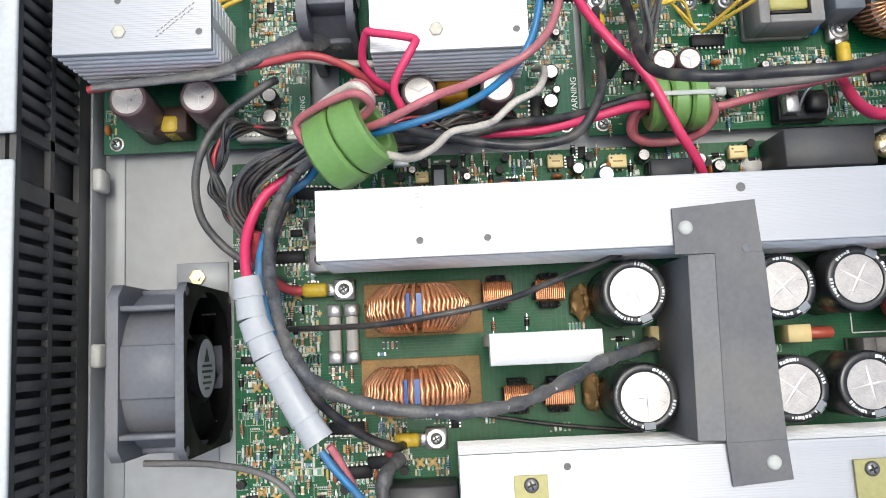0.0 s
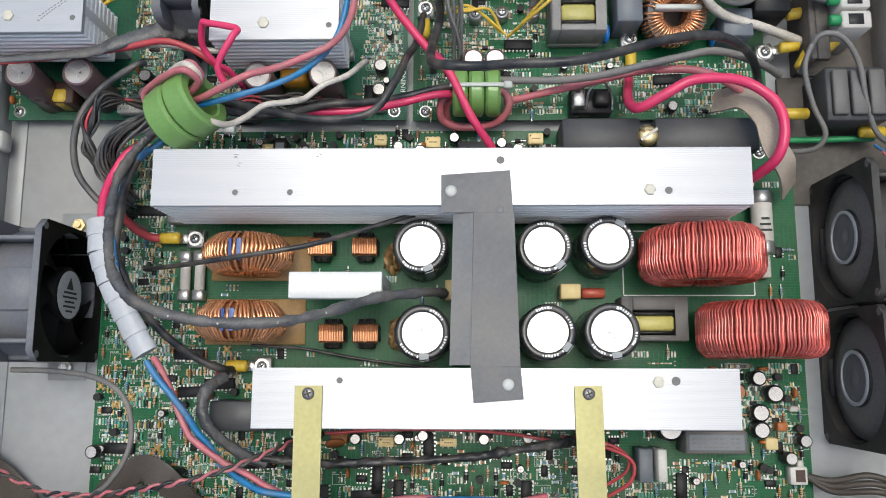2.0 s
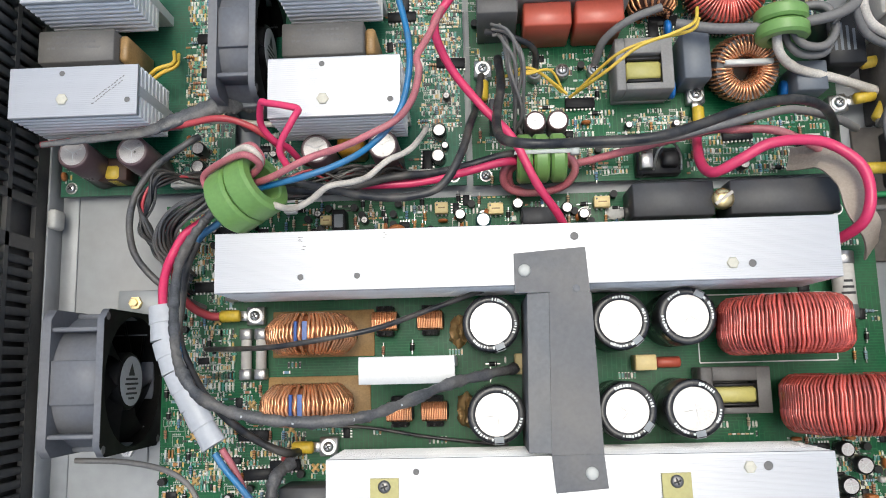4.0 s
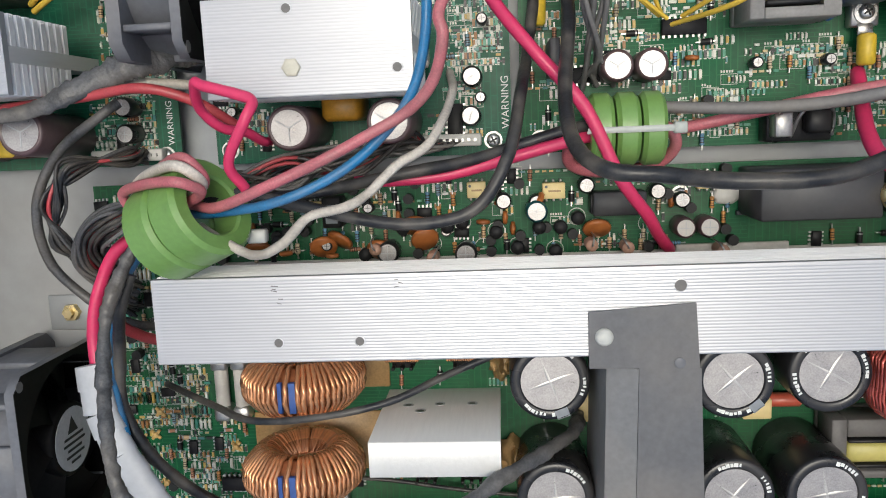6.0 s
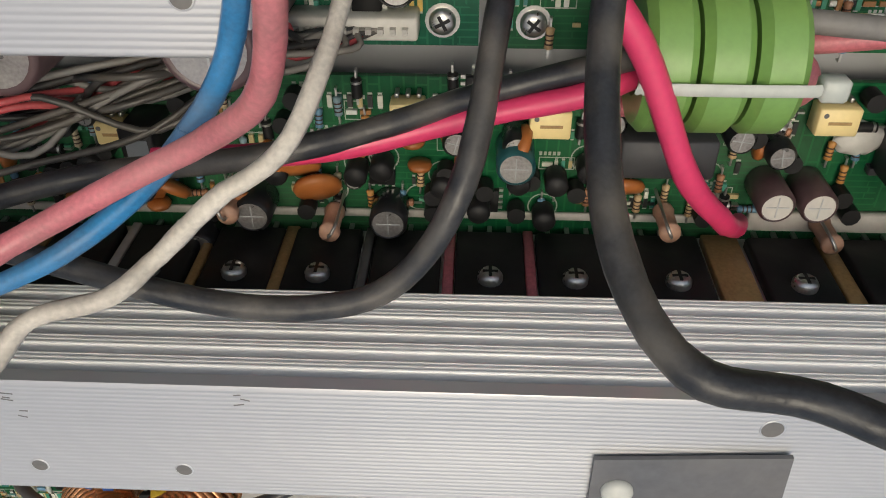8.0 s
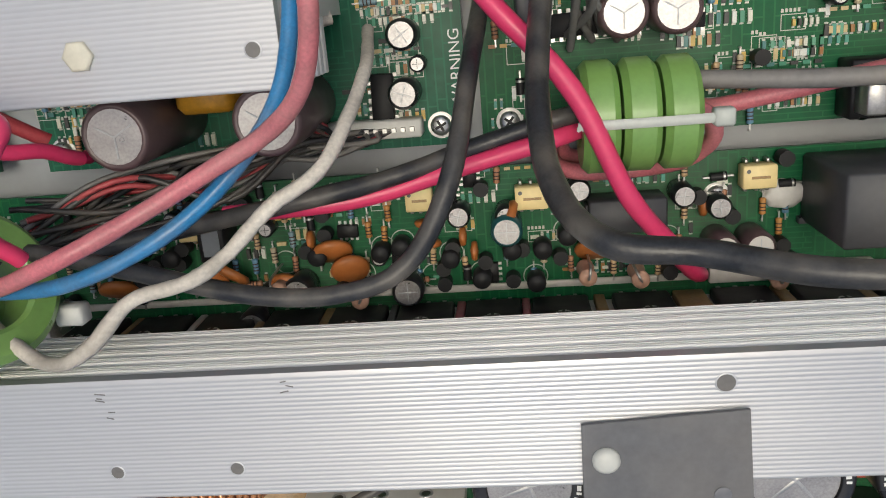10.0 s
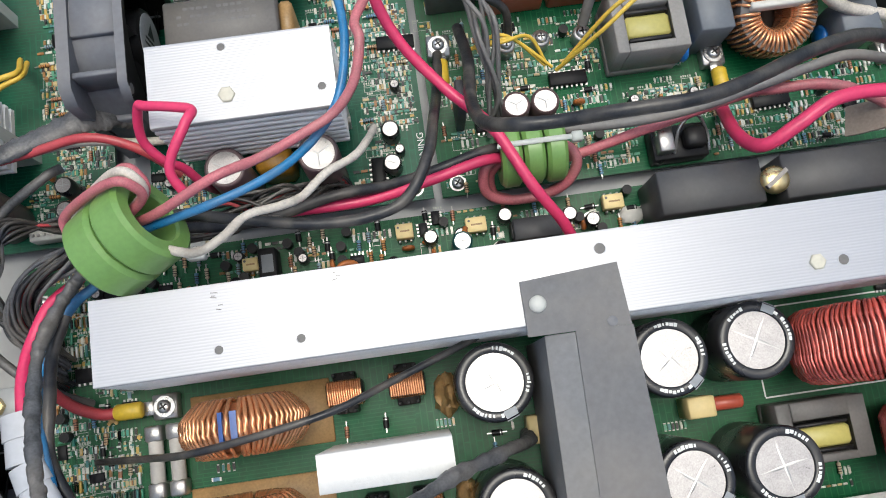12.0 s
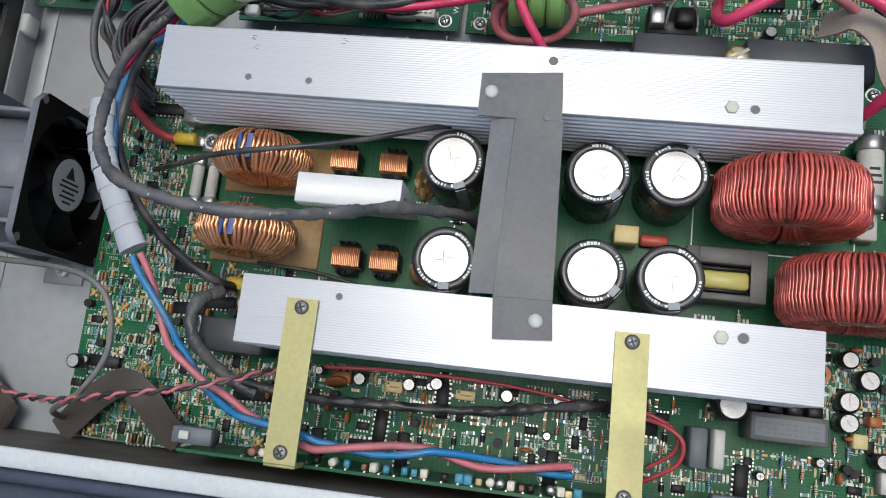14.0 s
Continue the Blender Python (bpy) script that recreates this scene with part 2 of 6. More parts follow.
# ---- geometry helpers (millimetres) ----
class Geo:
    def __init__(self):
        self.v, self.f, self.m, self.s, self.x = [], [], [], [], Matrix()

    def add(self, verts, faces, m=0, smooth=False):
        o = len(self.v)
        self.v += [self.x @ Vector(p) for p in verts]
        self.f += [tuple(o + i for i in f) for f in faces]
        self.m += [m] * len(faces)
        self.s += [smooth] * len(faces)

    def box(self, x0, y0, z0, x1, y1, z1, b=0.0, m=0):
        if b <= 0:
            vs = [(x, y, z) for x in (x0, x1) for y in (y0, y1) for z in (z0, z1)]
            self.add(vs, [(0, 1, 3, 2), (4, 6, 7, 5), (0, 4, 5, 1), (2, 3, 7, 6), (0, 2, 6, 4), (1, 5, 7, 3)], m)
            return self
        b = min(b, abs(x1 - x0) / 2.2, abs(y1 - y0) / 2.2, abs(z1 - z0) / 2.2)
        vs, idx = [], {}
        for i, x in enumerate((x0, x1)):
            for j, y in enumerate((y0, y1)):
                for k, z in enumerate((z0, z1)):
                    sx, sy, sz = (b, -b)[i], (b, -b)[j], (b, -b)[k]
                    idx[i, j, k] = len(vs)
                    vs += [(x, y + sy, z + sz), (x + sx, y, z + sz), (x + sx, y + sy, z)]
        c = lambda i, j, k, a: idx[i, j, k] + a
        fs = [(c(0, 0, 0, 0), c(0, 0, 1, 0), c(0, 1, 1, 0), c(0, 1, 0, 0)), (c(1, 0, 0, 0), c(1, 1, 0, 0), c(1, 1, 1, 0), c(1, 0, 1, 0)),
              (c(0, 0, 0, 1), c(1, 0, 0, 1), c(1, 0, 1, 1), c(0, 0, 1, 1)), (c(0, 1, 0, 1), c(0, 1, 1, 1), c(1, 1, 1, 1), c(1, 1, 0, 1)),
              (c(0, 0, 0, 2), c(0, 1, 0, 2), c(1, 1, 0, 2), c(1, 0, 0, 2)), (c(0, 0, 1, 2), c(1, 0, 1, 2), c(1, 1, 1, 2), c(0, 1, 1, 2))]
        for i in (0, 1):
            for j in (0, 1):
                fs.append((c(i, j, 0, 0), c(i, j, 1, 0), c(i, j, 1, 1), c(i, j, 0, 1)))
                fs.append((c(i, 0, j, 0), c(i, 1, j, 0), c(i, 1, j, 2), c(i, 0, j, 2)))
                fs.append((c(0, i, j, 1), c(1, i, j, 1), c(1, i, j, 2), c(0, i, j, 2)))
        for i in (0, 1):
            for j in (0, 1):
                for k in (0, 1):
                    fs.append((c(i, j, k, 0), c(i, j, k, 1), c(i, j, k, 2)))
        self.add(vs, fs, m)
        return self

    def lathe(self, prof, seg=20, at=(0, 0, 0), axis="z", m=0, smooth=True):
        """A profile of (radius, height) turned about an axis through at."""
        vs, fs = [], []
        for r, h in prof:
            for i in range(seg):
                a = 2 * math.pi * i / seg
                p = (r * math.cos(a), r * math.sin(a), h)
                if axis == "x":
                    p = (p[2], p[0], p[1])
                elif axis == "y":
                    p = (p[1], p[2], p[0])
                vs.append((p[0] + at[0], p[1] + at[1], p[2] + at[2]))
        for k in range(len(prof) - 1):
            for i in range(seg):
                j = (i + 1) % seg
                fs.append((k * seg + i, k * seg + j, (k + 1) * seg + j, (k + 1) * seg + i))
        self.add(vs, fs, m, smooth)
        n = len(self.v)
        if prof[0][0] > 1e-6:
            self.f.append(tuple(n - len(vs) + i for i in reversed(range(seg))))
            self.m.append(m), self.s.append(False)
        if prof[-1][0] > 1e-6:
            self.f.append(tuple(n - seg + i for i in range(seg)))
            self.m.append(m), self.s.append(False)
        return self

    def cyl(self, x, y, z0, z1, r, seg=16, ch=0.0, axis="z", m=0):
        prof = [(r, z0), (r, z1)] if ch <= 0 else [(r - ch, z0), (r, z0 + ch), (r, z1 - ch), (r - ch, z1)]
        at = {"z": (x, y, 0), "x": (0, x, y), "y": (x, 0, y)}[axis]
        return self.lathe(prof, seg, at, axis, m, smooth=ch <= 0)

    def tube(self, pts, r, seg=8, m=0, steps=6, closed=False, flat=1.0, wob=0.0, taper=1.0, crinkle=0.0):
        """A round or flattened tube along a smooth line through pts."""
        p = [Vector(q) for q in pts]
        if closed:
            ext = [p[-1]] + p + [p[0], p[1]]
        else:
            ext = [2 * p[0] - p[1]] + p + [2 * p[-1] - p[-2]]
        line = []
        for i in range(1, len(ext) - 2):
            a, b, c, d = ext[i - 1:i + 3]
            for s in range(steps):
                t = s / steps
                line.append(0.5 * (2 * b + (c - a) * t + (2 * a - 5 * b + 4 * c - d) * t * t + (3 * b - a - 3 * c + d) * t ** 3))
        if not closed:
            line.append(p[-1])
        n, vs, fs = len(line), [], []
        up = Vector((0, 0, 1))
        for i, q in enumerate(line):
            tan = (line[(i + 1) % n if closed else min(i + 1, n - 1)] - line[i - 1 if closed else max(i - 1, 0)]).normalized()
            side = tan.cross(up)
            if side.length < 0.15:
                side = tan.cross(Vector((0, 1, 0))) if abs(tan.y) < 0.9 else tan.cross(Vector((1, 0, 0)))
            side.normalize()
            nor = side.cross(tan)
            rr = r * (taper + (1 - taper) * i / n) * (1 + wob * (noise.noise(q * 0.12) + 0.5 * noise.noise(q * 0.4)))
            for k in range(seg):
                a = 2 * math.pi * k / seg
                w = q + side * (math.cos(a) * rr) + nor * (math.sin(a) * rr * flat)
                if crinkle:
                    w = w + (w - q) * crinkle * (noise.noise(w * 0.3) + 0.9 * noise.noise(w * 0.75))
                vs.append(w)
        last = n if closed else n - 1
        for i in range(last):
            j = (i + 1) % n
            for k in range(seg):
                l2 = (k + 1) % seg
                fs.append((i * seg + k, i * seg + l2, j * seg + l2, j * seg + k))
        if not closed:
            fs.append(tuple(reversed(range(seg))))
            fs.append(tuple((n - 1) * seg + k for k in range(seg)))
        self.add(vs, fs, m, True)
        return self

    def prism(self, poly, z0, z1, m=0):
        """A flat outline of (x, y), raised from z0 to z1."""
        n = len(poly)
        vs = [(x, y, z0) for x, y in poly] + [(x, y, z1) for x, y in poly]
        fs = [tuple(reversed(range(n))), tuple(range(n, 2 * n))] + [(i, (i + 1) % n, n + (i + 1) % n, n + i) for i in range(n)]
        self.add(vs, fs, m)
        return self

    def mesh(self, name, mats, crease=65):
        me = bpy.data.meshes.new(name)
        me.from_pydata([tuple(q * MM) for q in self.v], [], self.f)
        for mm in (mats if isinstance(mats, (list, tuple)) else [mats]):
            me.materials.append(mm)
        me.polygons.foreach_set("material_index", self.m)
        me.polygons.foreach_set("use_smooth", self.s)
        bm = bmesh.new()
        bm.from_mesh(me)
        bmesh.ops.recalc_face_normals(bm, faces=bm.faces)
        bm.to_mesh(me)
        bm.free()
        me.set_sharp_from_angle(angle=radians(crease))
        return me


def at_mm(x=0, y=0, z=0, rz=0, rx=0, ry=0):
    return pose(x * MM, y * MM, z * MM, rx, ry, rz)


def thing(name, label, category, x=0, y=0, z=0, rz=0, group="", geo=None, mats=None, kind=""):
    """A top-level thing: an Empty at its base, or one mesh."""
    ob = new(name, geo.mesh(name, mats) if geo else None)
    ob.matrix_basis = at_mm(x, y, z, rz)
    if not geo:
        ob.empty_display_size = 0.01
    return tagged(ob, label, category, group, kind)


def part(name, geo, mats, parent, label="", x=0, y=0, z=0, rz=0, rx=0, ry=0, kind=""):
    ob = new(name, geo if isinstance(geo, bpy.types.Mesh) else geo.mesh(name, mats))
    ob.parent = parent
    ob.matrix_basis = at_mm(x, y, z, rz, rx, ry)
    return tagged(ob, label, kind=kind)


def cable(name, label, pts, r, material, category="cable", seg=8, flat=1.0, wob=0.0, steps=6, group="", taper=1.0, crinkle=0.0):
    return thing(name, label, category, geo=Geo().tube(pts, r, seg, steps=steps, flat=flat, wob=wob, taper=taper, crinkle=crinkle), mats=material, group=group)


def screw_geo(r=3.0, h=2.0, slot=True):
    """A pan-head cross screw: metal at 0, dark recess at 1."""
    g = Geo()
    g.lathe([(r, 0), (r, h * 0.5), (r * 0.75, h * 0.9), (r * 0.3, h)], 16)
    if slot:
        g.box(-r * 0.6, -r * 0.13, h * 0.9, r * 0.6, r * 0.13, h + 0.06, m=1)
        g.box(-r * 0.13, -r * 0.6, h * 0.9, r * 0.13, r * 0.6, h + 0.07, m=1)
    return g


SCREW = screw_geo().mesh("screw", [STEEL, BLACKP])
DSCREW = screw_geo(3.2, 1.6).mesh("dark_screw", [DARKSTEEL, BLACKP])

# ---- the large structure ----
FLOOR = -6.0
g = Geo()
g.box(-3000, -3000, -16, 3000, 3000, -12)
thing("ground", "dusty grey concrete ground under the unit", "ground", geo=g, mats=GROUND, kind="structure")
g = Geo()
g.box(-190, -136, FLOOR - 2, 420, 330, FLOOR)
chassis = thing("floor", "grey galvanised steel chassis floor, dusty", "chassis floor", geo=g, mats=CHASSIS, kind="structure")

# bezel at the left end: black, with two columns of vent slots, and a pale edge
bez = thing("wall_left", "black plastic front bezel with rows of vent slots", "bezel", kind="structure")
g = Geo()
g.box(-186, -140, 0, -183, 330, 22)
g.box(-186, -140, 78, -183, 330, 82)
g.box(-186, -140, 47.5, -183, 330, 51.5)
g.box(-192, -140, FLOOR - 6, -189, 330, 80)
part("frame_rail", g, BEZEL, bez)
pitch = 7.6
ys = [-138 + pitch * i for i in range(62)]
bar = Geo().box(-186, 0, 22.2, -183, 4.6, 47.3, b=0.6).mesh("slat", BEZEL)
bar2 = Geo().box(-186, 0, 51.7, -183, 4.6, 77.8, b=0.6).mesh("slat", BEZEL)
for y in ys:
    if 75 < y + 2 < 108:
        continue
    part("slat", bar, None, bez, y=y)
    part("slat", bar2, None, bez, y=y)
g = Geo()
for a, b in ((76, 84), (104, 109)):
    g.box(-186, a, 22.2, -183, b, 77.8)
part("port_surround", g, BEZEL, bez)
g = Geo()
g.box(-194, -140, 82.2, -182.5, 92, 85, b=0.8)
g.box(-194, 104, 82.2, -182.5, 330, 85, b=0.8)
part("pale_edge", g, OFFWHITE, bez, "off-white top edge strip")
g = Geo()
g.box(-182, -134, FLOOR, -180.5, 330, 12, b=0.4)
g.box(-182.5, -134, FLOOR, -170, 330, FLOOR + 1.2, b=0.3)
part("flange", g, CHASSIS, bez, "bent steel flange")
clip = Geo().box(-180.5, -6, 2, -175, 6, 14, b=1.2).mesh("clip", WHITEP)
for y in (98, 6, -78):
    part("clip", clip, None, bez, y=y)

# front rail
fr = thing("wall_front", "steel side wall with a pale folded top lip", "chassis wall", kind="structure")
# inner face coloured dark brown for the shadow below the lip
part("wall_panel", Geo().box(-190, -137, FLOOR, 420, -135, 74), mat("wall_brown_shade", (0.10, 0.085, 0.07), 0.6, var=0.2, dust=0.3), fr)
part("lip", Geo().box(-190, -143, 74.2, 420, -134, 76.4, b=0.8), OFFWHITE, fr, "pale folded lip, scratched")
g = Geo()
g.box(-190, -150, 60, 420, -143.2, 74, b=2)
g.box(-190, -175, FLOOR, 420, -150.2, 66, b=3)
part("outer_rail", g, DARKBLUE, fr, "dark blue-grey painted outer rail")
bw = thing("wall_back", "grey steel rear chassis wall", "chassis wall", geo=Geo().box(-190, 328, FLOOR, 420, 331, 76), mats=CHASSIS, kind="structure")
rw = thing("wall_right", "grey steel end panel of the chassis", "chassis wall", geo=Geo().box(404, -136, FLOOR, 407, 330, 76), mats=CHASSIS, kind="structure")


# ---- circuit boards ----
def board(label, poly, name="circuit_board", m=GREEN, holes=()):
    e = thing(name, label, "circuit board", geo=None)
    part("board_sheet", Geo().prism(poly, 2.4, 4.0), m, e)
    so = Geo().cyl(0, 0, FLOOR, 2.4, 3.2, 10).mesh("standoff", STEEL)
    for x, y in holes:
        part("standoff", so, None, e, x=x, y=y)
        g = Geo().cyl(0, 0, 4.0, 4.25, 3.9, 18)
        part("solder_ring", g, TIN, e, x=x, y=y)
        part("screw", SCREW, None, e, x=x, y=y, z=4.25, rz=random.uniform(0, 90))
    return e


main = board("large green circuit board crowded with small components, dusty", [(-109, -133), (322, -133), (322, 78), (318, 105), (-109, 105)],
             holes=[(-103, 88), (151, 92), (314, -124), (302, 90), (-100, 52)])
left_b = board("green circuit board beside the bezel", [(-178, 113.5), (-66, 113.5), (-66, 300), (-178, 300)], m=TEAL, holes=[(-171, 119), (-73, 117.5)])
mid_b = board("green circuit board with printed warning text", [(-50, 112.5), (80, 112.5), (80, 300), (-50, 300)], m=TEAL, holes=[(72, 118.3), (-44, 118.5)])
right_b = board("green circuit board at the rear of the unit", [(84, 112), (309, 112), (309, 300), (84, 300)], holes=[(92, 118), (302, 119)])


# ---- heatsinks ----
def heatsink(x0, x1, y0, y1, top, label, nfront, back_from, holes, rivet, pitch=5.1, cw=6.0):
    """An upright extrusion: ribbed top plate, a web, level fins on both sides."""
    e = thing("heatsink", label, "heatsink", (x0 + x1) / 2, (y0 + y1) / 2, 4)
    ox, oy = (x0 + x1) / 2, (y0 + y1) / 2
    g = Geo()
    L, W, T = (x1 - x0) / 2, (y1 - y0) / 2, top - 4
    n = int(2 * W / 1.15)
    prof = [(-W, T - 3.2), (-W, T - 0.25)]
    for i in range(n):
        a = -W + 0.3 + (2 * W - 0.6) * i / n
        b = (2 * W - 0.6) / n
        prof += [(a + b * 0.1, T), (a + b * 0.5, T), (a + b * 0.72, T - 0.09), (a + b * 0.88, T - 0.09)]
    prof += [(W, T - 0.25), (W, T - 3.2)]
    vs = [(-L, y, z) for y, z in prof] + [(L, y, z) for y, z in prof]
    k = len(prof)
    fs = [(i, i + 1, k + i + 1, k + i) for i in range(k - 1)] + [tuple(range(k)), tuple(range(2 * k - 1, k - 1, -1)), (0, k, 2 * k - 1, k - 1)]
    g.add(vs, fs)
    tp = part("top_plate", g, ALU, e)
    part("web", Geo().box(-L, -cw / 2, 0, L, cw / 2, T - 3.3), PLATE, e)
    meshes = []
    for s in (-1, 1):
        tip = [(cw / 2 + 0.05, 0), (W - 0.3, 0), (W, 0.3), (W, 2.7), (W - 0.3, 3.0), (cw / 2 + 0.05, 3.0)] if s < 0 else [(cw / 2 + 0.05, 0), (W - 0.3, 0), (W, 0.25), (W, 0.55), (W - 1.3, 0.75), (W - 1.3, 1.2), (W, 1.35), (W, 1.7), (W - 1.3, 1.9), (W - 1.3, 2.35), (W, 2.5), (W, 2.85), (W - 0.3, 3.0), (cw / 2 + 0.05, 3.0)]
        q = len(tip)
        f = Geo()
        f.add([(-L, s * y, z) for y, z in tip] + [(L, s * y, z) for y, z in tip], [(i, (i + 1) % q, q + (i + 1) % q, q + i) for i in range(q)] + [tuple(range(q)), tuple(range(2 * q - 1, q - 1, -1))])
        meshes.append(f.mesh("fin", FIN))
    fin, fin2 = meshes
    z = T - 3.3 - pitch
    i = 0
    while z > 8 and i < nfront:
        part("fin", fin, None, e, z=z)
        if z > back_from:
            part("fin", fin2, None, e, z=z)
        z -= pitch
        i += 1
    for hx, hy, r in holes:
        g = Geo().lathe([(r + 0.3, 0), (r + 0.2, 0.12), (r, 0.13), (r, 0.05)], 18)
        part("hole_rim", g, ALU, tp, x=hx - ox, y=hy - oy, z=T)
        part("hole", Geo().cyl(0, 0, 0, 0.1, r, 18), GREYFER, tp, "dark drilled hole", x=hx - ox, y=hy - oy, z=T)
    for hx, hy, r in rivet:
        part("plug", Geo().lathe([(r, 0), (r, 0.7), (r * 0.8, 1.0)], 6, smooth=False), mat("beige_plug", (0.55, 0.52, 0.42), 0.5), tp, "beige hexagonal plug", x=hx - ox, y=hy - oy, z=T)
    return e


hs_a = heatsink(-54, 271, 42, 74, 73.5, "long ribbed aluminium heatsink with level fins", 10, 38,
                [(-8, 49.5, 1.6), (22, 49.5, 1.6), (136, 67, 2.1), (226, 50, 2.0)], [(216, 50.5, 3.2)])
hs_b = heatsink(5, 259, -76, -44.5, 72.0, "long ribbed aluminium heatsink carrying two brass brackets", 10, 6,
                [(51, -51, 1.6), (226, -51, 2.3)], [(217, -51.5, 3.2)])
for x, y0, y1, lab in ((-136.5, 143, 172, "short finned aluminium heatsink, scratched top"), (9.5, 137.5, 171.5, "short finned aluminium heatsink above two capacitors")):
    heatsink(x - 36.5, x + 36.5, y0, y1, 72, lab, 8, 20, [(x - 6.5, y1 - 4, 1.6), (x + 31, y0 + 8.5, 1.6)], [(x - 6, y0 + 10, 3.4)])
for x, y, n in ((-9, 69, 3), (-7, 64, 2), (37, 70, 3)):
    q = thing("scratch_marks", "small dark scuff marks on the heatsink top", "marks", x, y, 73.5, group="scuffs on the heatsink")
    for i in range(n):
        part("scratch", Geo().box(-random.uniform(0.3, 1.4), -0.16, 0, random.uniform(0.3, 1.4), 0.16, 0.03), GREYFER, q, x=random.uniform(-4, 4) * n / 8, y=random.uniform(-2, 2), z=0.01, rz=random.uniform(-15, 15))
sc = thing("scratch_marks", "dotted dark scratch marks on the small heatsink", "marks", -117, 157, 72)
for i in range(22):
    part("scratch", Geo().box(-0.7, -0.25, 0, 0.7, 0.25, 0.08), DARKSTEEL, sc, x=-8 + i * 0.8 + random.uniform(-0.4, 0.4), y=-7 + i * 0.62 + (2.2 if i % 2 else 0), z=0.05, rz=random.uniform(10, 50))
heatsink(-170, -108, 211, 245, 72, "short finned aluminium heatsink at the rear", 8, 20, [(-113, 218, 1.5)], [])
heatsink(-24, 32, 211, 245, 72, "short finned aluminium heatsink at the rear", 8, 20, [], [])
# transistors bolted under the fins
tr_body = Geo().box(-8.4, 0, 4, 8.4, 3.6, 34, b=0.6).mesh("transistor_body", ICBLK)
tr_leg = Geo().box(-0.6, 1.5, 0, 0.6, 2.3, 6).mesh("leg", TIN)
tr_scr = screw_geo(3.0, 2.6).mesh("bolt", [STEEL, BLACKP])


def transistor(x, y, flip):
    e = thing("transistor", "black power transistor bolted to the heatsink", "transistor", x, y, 4, 180 if flip else 0, group="transistors along the heatsinks")
    part("body", tr_body, None, e)
    for dx in (-5, 0, 5):
        part("leg", tr_leg, None, e, x=dx)
    part("bolt", tr_scr, None, e, y=3.6, z=24, rx=-90)


for x in (-40, -19, 2, 23, 43, 63.5, 84, 104, 128, 157, 180, 202, 224, 247):
    transistor(x, 61.1, False)
for i in range(12):
    transistor(16 + i * 20.5, -63.5, True)
for x, w, m in ((-29.5, 2.4, RESIN), (-8.5, 2.4, CERAMIC), (12.5, 2.4, RESIN), (33, 3.4, RESIN), (53.3, 2.2, GREYFER), (74, 2.6, W_PINK), (93.8, 2.6, W_PINK), (116, 3.2, RESIN), (142.5, 9.0, RESIN), (168.5, 4.0, RESIN), (191, 3.4, RESIN), (213, 3.4, CERAMIC), (235.5, 3.4, RESIN)):
    g = Geo().box(-w / 2, 0, 2, w / 2, 2.6, 30, b=0.3)
    thing("insulator_strip", "tan insulating strip between the transistors" if m is RESIN else "faded insulating strip between the transistors", "insulator", x, 61.1, 4, geo=g, mats=m, group="insulating strips")
g = Geo().box(-52, 66.2, 4, 268, 68.4, 5.0, b=0.2)
thing("edge_strip", "cream insulating strip along the transistor legs", "insulator", geo=g, mats=CERAMIC)
g = Geo().box(149, 65.2, 4, 196, 70.6, 6.4, b=0.3)
thing("edge_strip", "wide cream insulating strip beside the transistor legs", "insulator", geo=g, mats=CERAMIC)

# dark insulating card bent over the capacitors
card = thing("insulating_card", "dark grey bent insulating card strapped across both heatsinks", "card", 125, 0, 74)
g = Geo()


def sheet(g, quads, th=0.9):
    for q in quads:
        a, b, c, d = [Vector(p) for p in q]
        n = (b - a).cross(d - a).normalized() * th
        g.add([a, b, c, d, a - n, b - n, c - n, d - n], [(0, 1, 2, 3), (7, 6, 5, 4), (0, 4, 5, 1), (1, 5, 6, 2), (2, 6, 7, 3), (3, 7, 4, 0)])


sheet(g, [[(-21, 38, 1.0), (17.5, 37.5, 1.0), (16, 61, 1.2), (-21, 58.5, 1.0)]])
part("upper_flap", g, CARD, card)
g = Geo()
sheet(g, [[(-5.5, -44, 0.2), (20.5, -43.5, 0.2), (18, 37.4, 0.9), (-3.5, 37.9, 0.9)]])
part("band", g, CARD, card)
g = Geo()
sheet(g, [[(-4, -62.5, -0.6), (22, -60.5, -0.6), (20.5, -43.6, 0.15), (-5.5, -44.1, 0.15)]])
part("lower_flap", g, CARD, card)
g = Geo()
sheet(g, [[(-16.5, -43, -3), (-5.6, -43, 0.1), (-3.7, 37.5, 0.8), (-14.5, 37.8, -2)], [(-17, -43, -58), (-16.6, -43, -3.2), (-14.6, 37.6, -2.2), (-15, 37.6, -58)]])
part("side_fold", g, CARD2, card, "folded side with a pale crease")
rv = Geo().lathe([(3.2, 0), (3.2, 0.8), (2.3, 1.6), (0.8, 1.9)], 18).mesh("rivet", NYLON)
part("rivet", rv, None, card, "pale nylon rivet", x=-15.7, y=49.5, z=1.0)
part("rivet", rv, None, card, "pale nylon rivet", x=14, y=-53, z=-0.4)
part("rivet", Geo().lathe([(2.0, 0), (2.0, 0.3), (1.4, 0.5)], 14), GREYP, card, x=10.5, y=39.5, z=1.0)

